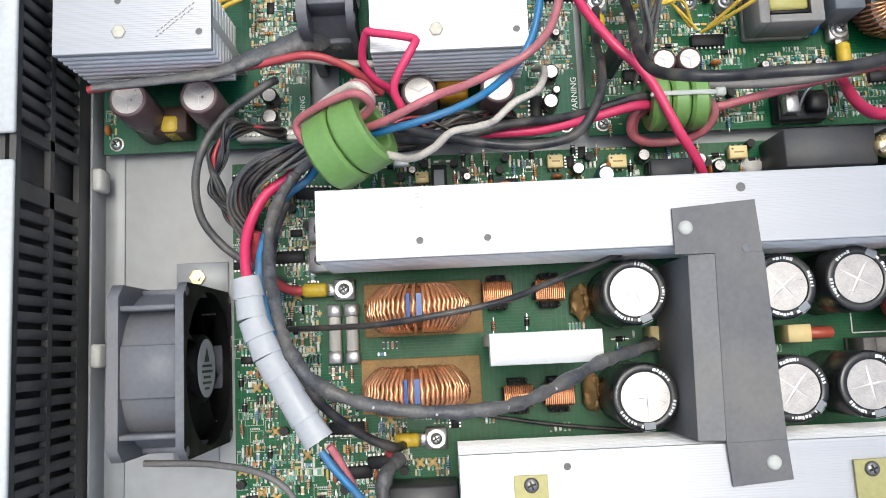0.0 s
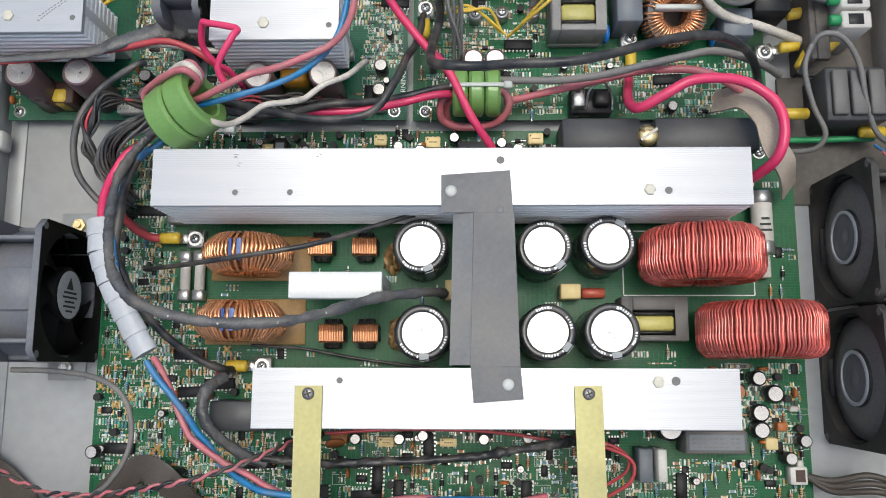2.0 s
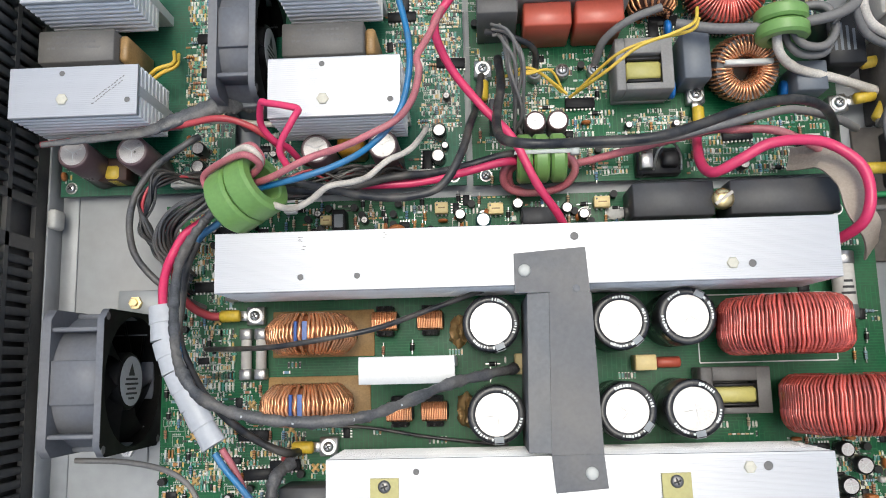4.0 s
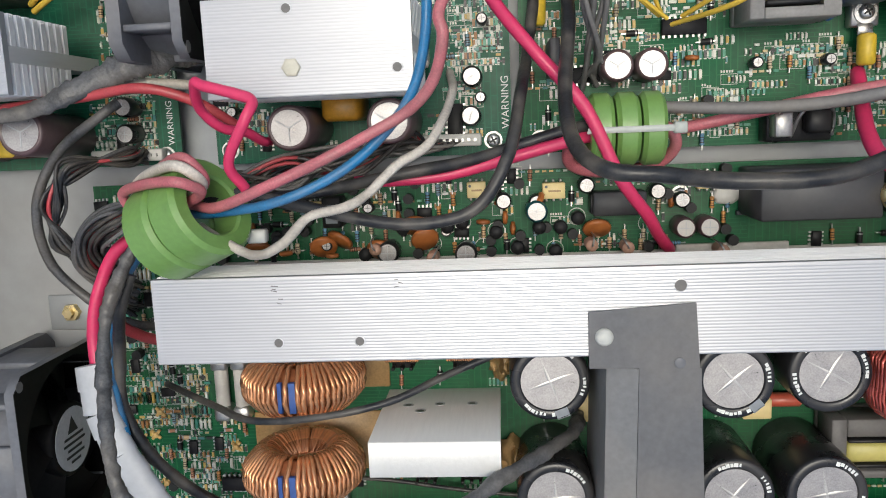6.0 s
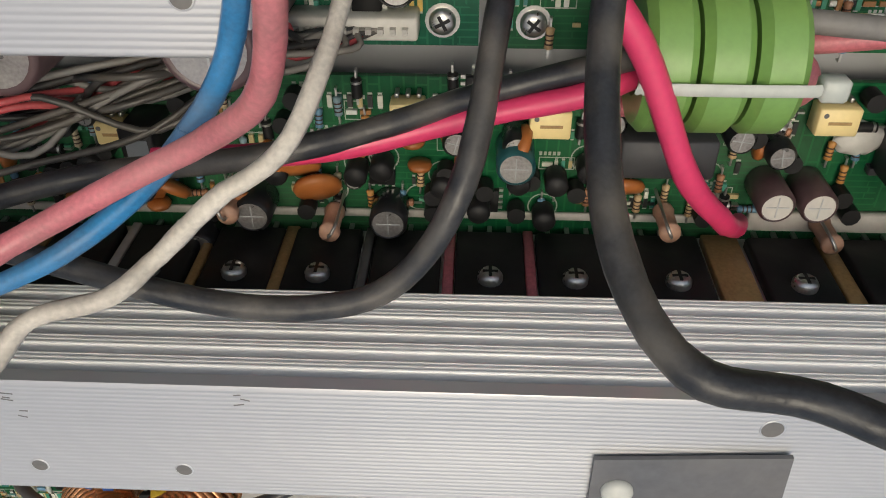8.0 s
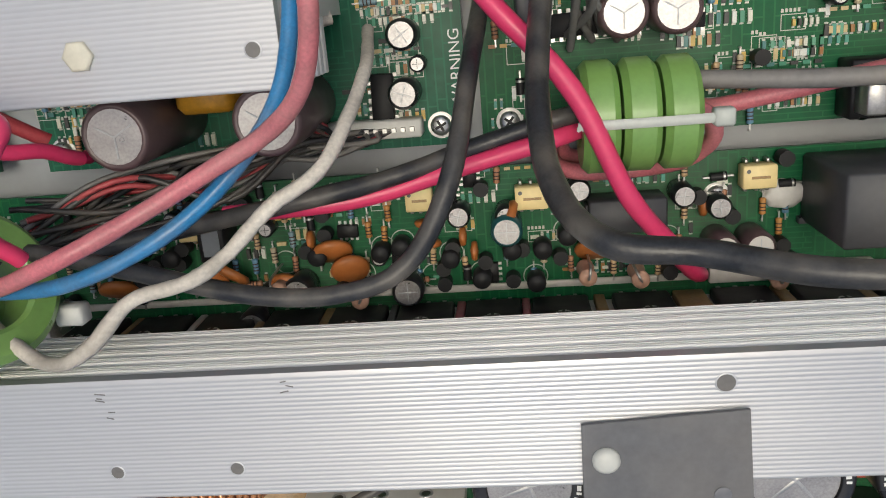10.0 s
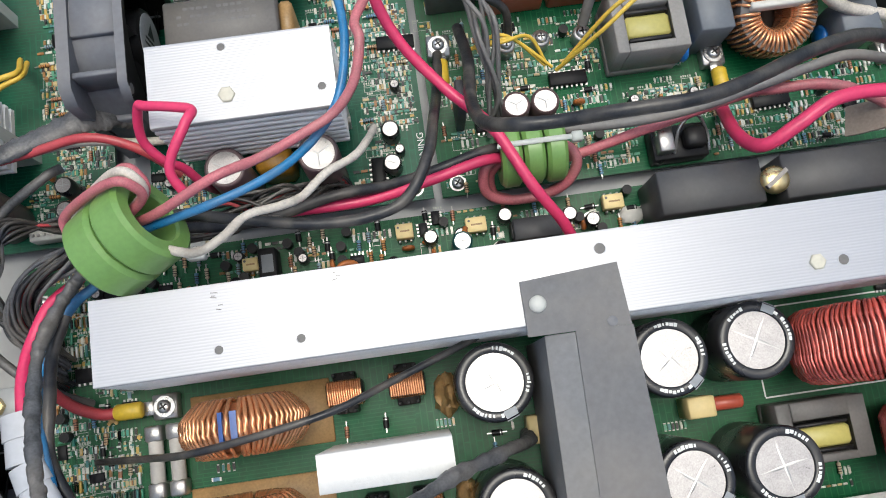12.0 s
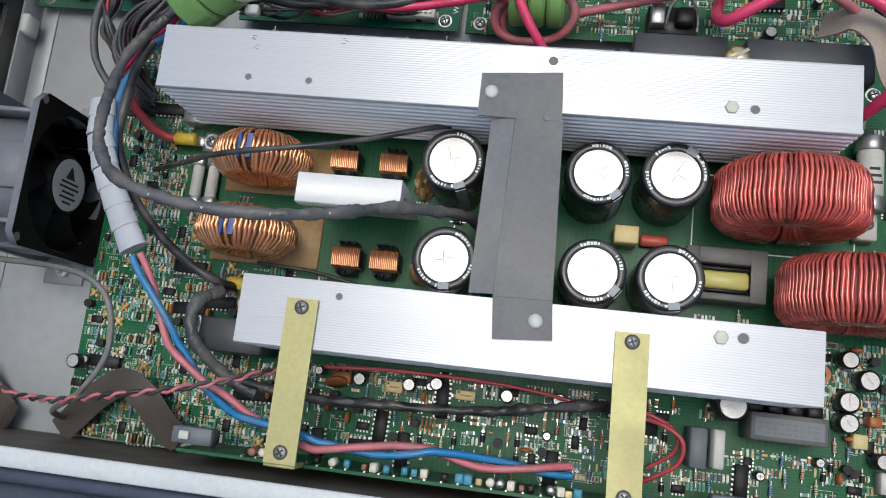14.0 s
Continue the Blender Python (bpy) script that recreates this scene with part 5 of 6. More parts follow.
can(-114, 127, 9.5, 42, PURPLE, "tall purple-brown capacitor with pale top", lean=-4, group="purple capacitors")
can(-149, 127, 9.5, 42, PURPLE, "tall purple-brown capacitor with pale top", lean=-4, group="purple capacitors")
can(-6, 127, 8.8, 42, PURPLE, "purple-brown capacitor under the heatsink edge", group="purple capacitors")
can(33, 128, 8.8, 42, PURPLE, "purple-brown capacitor under the heatsink edge", group="purple capacitors")
can(122.5, 146, 6.5, 19, PURPLE, "small brown capacitor on the rear board", group="small rear capacitors")
can(136, 146, 6.5, 19, PURPLE, "small brown capacitor on the rear board", group="small rear capacitors")
for x, y in ((64, 145), (63, 129), (-86, 139), (-86, 127.5)):
    can(x, y, 4.3, 12, SLEEVE, "small black capacitor with pale top", rz=random.uniform(0, 90), group="small capacitors")
for x, y, r in ((290, -50, 4.4), (299, -59, 5.2), (290, -70, 5.2), (290, -80, 5.0), (315, -86, 3.8), (306, -96, 3.8), (234, -78, 7.5), (262, -64, 5), (-104, -94, 4)):
    can(x, y, r, 12 if r < 7 else 24, SLEEVE, "small black capacitor with pale top", rz=random.uniform(0, 90), group="small capacitors")
for x, y in ((89.5, 91.5), (75.5, 92.5), (150, 90.5), (110.5, 98), (140, 94.5), (187, 116), (247, 118), (300, 126), (78, -86), (92, -84), (128, -86), (154, -85), (52, -86)):
    can(x, y, 3.4, 10, SLEEVE, "small black capacitor with pale top", rz=random.uniform(0, 90), group="small capacitors")
OPIN = Geo().box(-0.5, -0.6, 0, 0.5, 0.6, 3.4, b=0.15).mesh("pin", TIN)
for x, y, w, d, mtl in ((64, 97.5, 8, 8, YELBOX), (97, 96, 9.5, 8, YELBOX), (161.5, 98, 9.5, 8, YELBOX), (-7, 92, 7, 7, YELBOX), (70, -88, 9, 7, YELBOX), (42, -86, 10, 7, ORANGE), (107, -88, 10, 6, YELBOX)):
    tan = mtl is YELBOX
    e = thing("optocoupler" if tan else "box_capacitor", "tan optocoupler on pins on the circuit board" if tan else "orange capacitor on the circuit board", "component", x, y, 4, group="tan optocouplers")
    part("body", Geo().box(-w / 2, -d / 2 + 0.6, 0.9, w / 2, d / 2 - 0.6, 6.6, b=0.35), mtl, e)
    for k in range(3):
        for sy in (-1, 1):
            part("pin", OPIN, None, e, x=(k - 1) * w * 0.32, y=sy * (d / 2 + 0.1))
    if tan:
        part("notch", Geo().cyl(0, 0, 6.6, 6.66, 0.6, 10), GREYFER, e, x=-w * 0.34, y=d * 0.22)
        part("print", Geo().box(-w * 0.25, -0.5, 6.6, w * 0.3, 0.3, 6.65), RESIN, e)
g = Geo().box(-9, -7, 0, 9, 7, 17, b=0.5)
thing("box_capacitor", "yellow wound coil in a dark frame between the tall capacitors", "coil", -137, 126, 4, geo=g, mats=DARKCORE)
g = Geo().box(-5, -5, 0, 5, 5, 18, b=2)
thing("winding", "yellow taped winding between the tall capacitors", "coil", -137, 124, 4.2, geo=g, mats=YELLUG)
g = Geo().box(-8, -7, 0, 8, 5, 24, b=2)
thing("winding", "amber taped winding under the heatsink edge", "coil", 11, 136, 4, geo=g, mats=mat("amber_tape", (0.40, 0.20, 0.02), 0.35, var=0.3, scale=90))
for x, y, w, d in ((-148, 194, 46, 20), (-1, 192, 48, 20)):
    e = thing("module", "grey labelled module standing behind the heatsink", "transformer", x, y, 4, group="grey modules")
    part("case", Geo().box(-w / 2, -d / 2, 0, w / 2, d / 2, 46, b=0.8), GREYFER, e)
    part("side_tape", Geo().box(w / 2 + 0.05, -d / 2 + 2, 2, w / 2 + 6, d / 2 - 2, 40, b=1.5), RESIN, e)
    g = Geo()
    for i in range(3):
        for k in range(12):
            if (k * 7 + i * 3) % 5:
                g.box(-w * 0.38 + k * w * 0.06, 5 - i * 3.4, 46, -w * 0.38 + k * w * 0.06 + w * 0.042, 6.3 - i * 3.4, 46.05)
    part("print", g, CARD, e, "faded dark printed marks")
    part("bobbin_tab", Geo().box(w / 2 - 12, -d / 2 - 4, 30, w / 2 - 2, -d / 2 - 0.05, 40, b=0.8), WHITEP, e)

g = thing("module", "wide beige heatsink plate at the rear", "heatsink", 135, 222, 4)
part("plate", Geo().box(-46, -6, 0, 46, 22, 66, b=0.8), mat("beige_plate", (0.74, 0.71, 0.67), 0.5, 0.3, dust=0.15), g)
part("foot_block", Geo().box(-46, -18, 0, -22, -6.2, 44, b=0.8), GREYFER, g)
for x in (131, 162):
    e = thing("film_capacitor", "glossy red film capacitor", "capacitor", x, 207, 4, group="two red film capacitors")
    part("body", Geo().box(-14.2, -7.5, 0, 14.2, 7.5, 34, b=1.1), REDFILM, e)
g = Geo().box(-8, -15, 0, 8, 15, 27, b=0.8)
thing("film_capacitor", "blue-grey box film capacitor", "capacitor", 218.5, 181, 4, geo=g, mats=GREYBOX)
g = Geo().box(-9, -9, 0, 9, 9, 27, b=0.8)
thing("film_capacitor", "blue-grey box film capacitor", "capacitor", 284, 165, 4, geo=g, mats=GREYBOX)
e = thing("relay", "black relay with printed marks near the sockets", "relay", 305, 188, 4)
part("case", Geo().box(-11, -17, 0, 11, 17, 28, b=0.8), BLACKP, e)
g = Geo()
for i in range(4):
    g.box(-7 + i * 3.6, -9, 28, -5.4 + i * 3.6, 10 - i * 2, 28.1)
part("print", g, GREYBOX, e, "faded printed marks")
for x, y in ((207, 205), (207, 166), (274, 163)):
    g = Geo().lathe([(0.5, -2), (5.2, -1.5), (6, 0), (5.2, 1.5), (0.5, 2)], 18, (0, 0, 8), "x")
    thing("disc_capacitor", "blue ceramic disc capacitor", "capacitor", x, y, 4, geo=g, mats=BLUEP, group="blue discs")


def flat_coil(x, y, z, R, ri, H, wire, n, m, label, rx=0, core=GREYFER):
    e = new("toroid_coil")
    e.empty_display_size = 0.01
    e.matrix_basis = at_mm(x, y, z, 0, rx)
    tagged(e, label, "coil")
    g = Geo().lathe([(ri + wire, -H / 2 + wire), (R - wire, -H / 2 + wire), (R - wire, H / 2 - wire), (ri + wire, H / 2 - wire), (ri + wire, -H / 2 + wire)], 30)
    part("core", g, core, e)
    c = H * 0.15
    loop = [(ri, 0, -H / 2 + c), (ri + c, 0, -H / 2), (R - c, 0, -H / 2), (R, 0, -H / 2 + c), (R, 0, H / 2 - c), (R - c, 0, H / 2), (ri + c, 0, H / 2), (ri, 0, H / 2 - c)]
    t = Geo().tube(loop, wire, 6, steps=2, closed=True).mesh("turn", m)
    for i in range(n):
        if 0.46 < i / n < 0.5:
            continue
        part("turn", t, None, e, rz=360 * i / n + random.uniform(-1, 1))
    return e


flat_coil(247, 174, 21, 19, 8, 24, 0.8, 44, COPPER, "upright copper common-mode coil with a beige divider", rx=20)
g = Geo().box(-14, -1.6, 0, 14, 1.6, 5, b=0.5)
thing("divider", "beige plastic divider across the copper coil", "divider", 247, 173, 31, geo=g, mats=WHITEP)
coil(198, 226, 14, 6, 24, 0.9, 20, COPPER, "copper wound coil at the rear", core=DARKCORE, zc=12)
flat_coil(240, 226, 24, 24, 9, 24, 0.9, 56, REDCOP, "red enamelled coil at the rear", core=DARKCORE, rx=15)
e = thing("relay", "open relay with bent spring contacts", "relay", 196, 121, 4)
part("base", Geo().box(-13, -8, 0, 13, 8, 10, b=0.6), BLACKP, e)
part("armature", Geo().box(-12, -6, 10, -5, 6, 18, b=0.5), TIN, e)
part("bobbin", Geo().box(1, -5, 10, 11, 5, 17, b=1.5), BLACKP, e)
part("spring", Geo().tube([(-4, -6, 12), (-2, 4, 20), (6, 8, 21), (12, 2, 14), (13, -6, 10)], 0.8, 6), TIN, e)

# terminals, sockets and dusty fittings at the right rear
e = thing("power_socket", "white plastic socket block at the rear corner", "socket", 345, 212, FLOOR)
part("body", Geo().box(-15, -20, 0, 27, 26, 58, b=1.5), CERAMIC, e)
part("rib", Geo().box(-19, -12, 0, -15.05, 20, 40, b=1.0), CERAMIC, e)
part("recess", Geo().box(-8, -6, 58, 4, 4, 58.4, b=0.1), DARKSTEEL, e)
part("screw", SCREW, None, e, x=-8, y=10, z=58)
for i in range(3):
    part("blade", Geo().box(8 + i * 6, -30, 36, 10 + i * 6, -20.1, 44, b=0.3), TIN, e)
# floor sheets added here; their dark colour holds the corner's dirt and shade
DIRT_SHADE = mat("dusty_shaded_plate", (0.085, 0.075, 0.066), 0.7, var=0.35, scale=30, bump=0.2, dust=0.5)
thing("base_plate", "dusty dark sheet over the chassis floor, shade in its colour", "plate", geo=Geo().box(319, 58, FLOOR, 403.5, 142, FLOOR + 3, b=0.6), mats=DIRT_SHADE)
e = thing("divider_rail", "dark dusty upright rail beside the white housings", "rail")
part("web", Geo().box(329, 143, FLOOR, 333, 192, 26, b=0.6), DIRT_SHADE, e)
part("lip", Geo().box(333.05, 143, 22, 341, 192, 26, b=0.6), DIRT_SHADE, e)
thing("end_plate", "dusty dark sheet under the white housings, shade in its colour", "plate", geo=Geo().box(334, 143, FLOOR, 403.5, 190, FLOOR + 3, b=0.6), mats=DIRT_SHADE)
e = thing("terminal_block", "dusty brown terminal block", "terminal block", 353, 120, FLOOR)
part("body", Geo().box(-18, -17, 0, 18, 17, 34, b=1.2), RELAY, e)
for i in range(3):
    part("cell", Geo().box(-15 + i * 11, -14, 34, -6 + i * 11, 14, 38, b=0.8), GREYFER, e)
e = thing("socket_box", "pale box fitting by the end panel", "socket", 392, 170, FLOOR)
part("body", Geo().box(-11, -30, 0, 11, 34, 52, b=1.5), CERAMIC, e)
cable("wire", "grey lead looping near the terminals", [(330, 145, 10), (322, 135, 26), (326, 150, 42), (340, 150, 42), (352, 136, 36), (358, 112, 30), (366, 96, 24), (380, 88, 20)], 1.7, W_GREY)
cable("wire", "grey lead looping near the terminals", [(326, 152, 40), (320, 134, 36), (326, 112, 30), (334, 96, 26), (330, 88, 20), (318, 88, 12)], 1.7, W_GREY)
cable("wire", "green and yellow earth lead", [(316, 98, 4), (334, 98, 4), (352, 98, 6), (372, 98, 8)], 2.0, W_GREEN)
cable("wire", "thin pale blue lead at the end panel", [(366, 90, 20), (380, 84, 14), (400, 78, 10)], 1.0, W_BLUE)
cable("wire", "thin pink lead at the end panel", [(370, 86, 20), (384, 78, 14), (402, 70, 10)], 1.0, W_PINK)
for x, y, rz in ((330, 148, 60), (348, 158, 40), (322, 112, 0), (368, 100, 0), (328, 178, 10)):
    g = Geo().cyl(0, 0, -8, 8, 3.6, 12, 1.2, axis="x")
    thing("crimp_lug", "yellow crimp sleeve on a grey lead", "lug", x, y, 14, rz, geo=g, mats=YELLUG, group="yellow lugs")
cable("mains_cable", "grey sheathed mains cable through the green rings", [(205, 196, 40), (230, 190, 44), (262, 188, 50), (292, 192, 54), (306, 206, 50), (290, 222, 46), (262, 214, 50)], 3.2, W_GREY)
cable("mains_cable", "white mains cable looping to the socket", [(330, 236, 50), (312, 224, 56), (306, 206, 54), (312, 190, 46), (330, 182, 40), (346, 184, 36)], 2.8, W_WHITE)
cable("mains_cable", "grey mains cable looping to the socket", [(326, 240, 44), (308, 222, 48), (303, 200, 50), (312, 184, 42), (334, 178, 34), (350, 178, 30)], 2.6, W_GREY)
cable("mains_cable", "grey mains cable coiled beside the green rings", [(280 + (11 + 2.4 * i / 6) * math.cos(radians(60 * i)), 188 + (11 + 2.4 * i / 6) * math.sin(radians(60 * i)), 52 - 1.1 * i) for i in range(13)], 2.5, W_GREY)
for y in (176, 163):
    e = thing("relay_socket", "white plastic terminal housing with a green sleeved lead", "connector", 353, y, FLOOR, group="white terminal housings")
    part("body", Geo().box(-10, -5.6, 0, 8, 5.6, 44, b=1.0), CERAMIC, e)
    part("entry", Geo().box(-6, -3.4, 44, 3, 3.4, 44.3, b=0.1), BLACKP, e)
    part("lead_sleeve", Geo().cyl(0, 42, -17, -10.1, 3.4, 12, 0.8, axis="x"), W_GREEN, e, "green lead sleeve")
for i in range(6):
    o = lambda s: rnd.uniform(-s, s)
    cable("wire", "thin grey wire in the tangle beside the black transformer", [(100 + o(3), 196 + o(4), 44), (106 + o(4), 186 + o(4), 50 + o(6)), (112 + o(5), 168 + o(5), 44 + o(8)), (112 + o(8), 152 + o(4), 26 + o(6)), (116 + o(8), 140 + o(4), 8)], 1.1, W_GREY, seg=6, group="grey wire tangle")
for i in range(3):
    o = lambda s: rnd.uniform(-s, s)
    cable("wire", "yellow wire curling over small parts", [(105 + o(2), 172, 30), (118 + o(3), 172 + o(3), 36), (130 + o(3), 173 + o(3), 30), (142 + o(3), 165 + o(2), 18)], 0.9, W_YEL, seg=6)
cable("wire", "dark sleeved lead to the red capacitors", [(94, 196, 40), (110, 190, 44), (122, 186, 36), (124, 178, 22)], 2.0, W_BLACK)
cable("wire", "dark sleeved lead to the red capacitors", [(196, 204, 46), (178, 198, 44), (164, 190, 36), (160, 182, 20)], 2.4, W_GREY)
for x, y in ((124, 180), (141, 181), (161, 181)):
    e = thing("screw_terminal", "round metal screw terminal", "terminal", x, y, 4)
    part("post", Geo().cyl(0, 0, 0, 9, 4.4, 16, 0.6), TIN, e)
    part("screw", SCREW, None, e, z=9)
g = Geo().box(-7, -2, 0, 7, 2, 30, b=0.5)
thing("daughter_card", "small dark upright card on the rear board", "card", 97, 150, 4, 90, geo=g, mats=RELAY)

# upright board along the front with rows of small blocks
vb = thing("front_card", "narrow upright circuit board with coloured capacitors along the front", "circuit board", 105, -128.5, 4)
part("board_sheet", Geo().box(-128, -0.8, 0, 135, 0.8, 46), GREEN, vb)
cols = [mat("cap_teal", (0.07, 0.26, 0.36), 0.45), mat("cap_cream", (0.70, 0.66, 0.55), 0.45), YELBOX, mat("cap_brown", (0.25, 0.12, 0.07), 0.45), TIN, BLACKP]
blk_m = [Geo().box(-w, 0.9, 0, w, 0.9 + d, h, b=0.4).mesh("block_capacitor", c) for c, w, d, h in
         ((cols[0], 1.9, 4.6, 8.5), (cols[0], 1.5, 3.6, 6.5), (cols[1], 1.7, 4.2, 7.5), (cols[2], 1.5, 3.0, 5.0), (cols[3], 1.2, 3.0, 6.0), (cols[5], 1.6, 3.4, 5.0))]
tub_m = [Geo().cyl(0, 3.2, 0, 7.5, 2.0, 12, 0.5).mesh("can_capacitor", c) for c in (cols[1], cols[3], TIN)]
pin_m = Geo().box(-0.4, 0.85, 0, 0.4, 1.6, 7.0).mesh("card_pin", TIN)
x = -96.0
while x < 122:
    if abs(x + 70) > 8 and abs(x - 76) > 8:
        if rnd.random() < 0.7:
            part("block_capacitor", rnd.choice(blk_m), None, vb, x=x, z=36 + rnd.uniform(-5, 1), ry=rnd.uniform(-6, 6))
        else:
            part("can_capacitor", rnd.choice(tub_m), None, vb, x=x, z=36 + rnd.uniform(-3, 1))
    x += rnd.choice((3.9, 4.2, 4.6, 5.4, 7.5, 9.0))
for i in range(30):
    part("card_pin", pin_m, None, vb, x=-96 + i * 7.3 + rnd.uniform(-1, 1), z=40.5)
for x in (-128 + 4, 128):
    e = thing("ribbon_connector", "grey ribbon connector at the end of the front card", "connector", 105 + x, -122, 36)
    part("shell", Geo().box(-10, -4, 0, 10, 4, 8, b=0.5), GREYBOX, e)
    part("key", Geo().box(-6, -2, 8, -1, 2, 9.5, b=0.3), WHITEP, e)

# printed warning words on two boards
def word(txt, x, y, size, rz, parent):
    c = bpy.data.curves.new("printed_word", "FONT")
    c.body, c.size, c.extrude = txt, size * MM, 0.00003
    c.materials.append(PRINT)
    ob = new("printed_word", c)
    ob.parent = parent
    ob.matrix_basis = at_mm(x, y, 4.1, rz)
    return tagged(ob, "white printed word")


word("WARNING", 79, 123, 4.6, 90, mid_b)
word("WARNING", -69, 122, 4.0, 90, left_b)

# ---- fields of small soldered parts ----
rng = random.Random(11)
res_g = Geo()
res_g.lathe([(0.4, -2.6), (1.05, -2.2), (0.9, -1.2), (0.9, 1.2), (1.05, 2.2), (0.4, 2.6)], 8, (0, 0, 1.4), "x")
res_g.box(-4.4, -0.22, 1.2, -2.5, 0.22, 1.6, m=1)
res_g.box(2.5, -0.22, 1.2, 4.4, 0.22, 1.6, m=1)
res_g.box(-4.6, -0.25, 0, -4.2, 0.25, 1.6, m=1)
res_g.box(4.2, -0.25, 0, 4.6, 0.25, 1.6, m=1)
for q in (-1.4, -0.4, 0.7):
    res_g.lathe([(0.98, q), (0.98, q + 0.35)], 8, (0, 0, 1.4), "x", m=2)
RES = res_g.mesh("resistor", [RESBODY, TIN, DARKCORE])
dio_g = Geo().lathe([(0.5, -2.4), (1.3, -2.3), (1.3, 2.3), (0.5, 2.4)], 8, (0, 0, 1.5), "x")
dio_g.lathe([(1.33, 1.2), (1.33, 1.8)], 8, (0, 0, 1.5), "x", m=1)
dio_g.box(-4.4, -0.25, 0, -2.3, 0.25, 1.6, m=1)
dio_g.box(2.3, -0.25, 0, 4.4, 0.25, 1.6, m=1)
DIO = dio_g.mesh("diode", [ICBLK, TIN])
ic_g = Geo().box(-9, -3.2, 0.8, 9, 3.2, 4.2, b=0.3)
for i in range(8):
    for s in (-1, 1):
        ic_g.box(-8.6 + i * 2.4, s * 3.2, 0, -7.6 + i * 2.4, s * 4.3, 2.4, m=1)
IC = ic_g.mesh("chip", [ICBLK, TIN])
so_g = Geo().box(-3.2, -2, 0.3, 3.2, 2, 2, b=0.2)
for i in range(4):
    for s in (-1, 1):
        so_g.box(-2.8 + i * 1.7, s * 2, 0, -2 + i * 1.7, s * 3.1, 0.8, m=1)
SO = so_g.mesh("small_chip", [ICBLK, TIN])
DISC = Geo().lathe([(0.4, -1.2), (2.8, -0.8), (3.1, 0), (2.8, 0.8), (0.4, 1.2)], 12, (0, 0, 3.4), "y").mesh("disc_capacitor", ORANGE)
TO92 = Geo().lathe([(2.3, 0), (2.3, 4.6)], 10, (0, 0, 1.5)).mesh("small_transistor", ICBLK)
ELC = Geo()
ELC.lathe([(2.3, 0), (2.4, 0.4), (2.4, 6.4), (2.1, 6.8)], 14)
ELC.cyl(0, 0, 6.5, 6.9, 1.8, 12, m=1)
ELC.box(-1.4, -0.08, 6.85, 1.4, 0.08, 6.95, m=0)
ELC.box(-0.08, -1.4, 6.85, 0.08, 1.4, 6.96, m=0)
ELC = ELC.mesh("small_capacitor", [SLEEVE, CANTOP])
SMD = Geo()
SMD.box(-1.7, -0.8, 0, 1.7, 0.8, 0.9, b=0.12)
SMD.box(-2.1, -0.85, 0, -1.4, 0.85, 0.95, m=1)
SMD.box(1.4, -0.85, 0, 2.1, 0.85, 0.95, m=1)
SMDm = SMD.mesh("chip_resistor", [RESBODY, TIN])

# what the large things stand on: x0, y0, x1, y1
BUSY = [(-56, 40, 273, 68), (3, -78, 261, -43), (75, 7, 110, 42), (76, -42, 111, -8), (145, 6, 216, 43), (146, -42, 216, -7), (-42, 9, 23, 38), (-45, -31, 20, -1),
        (214, 1, 295, 39), (245, -42, 325, -3), (17, 18, 66, 40), (26, -36, 68, -14), (19, -9, 73, 9), (207, -31, 249, -1), (288, 8, 306, 63), (-61, -6, -41, 41),
        (173, 81, 293, 105), (-32, -82, 6, -62), (237, -96, 281, -76), (212, -112, 234, -86), (-19, -51, 2, -36), (105, -43, 150, 41), (168, -4, 205, 6)]


def free(x, y, r, extra=()):
    return not any(a - r < x < c + r and b - r < y < d + r for a, b, c, d in (*BUSY, *extra))


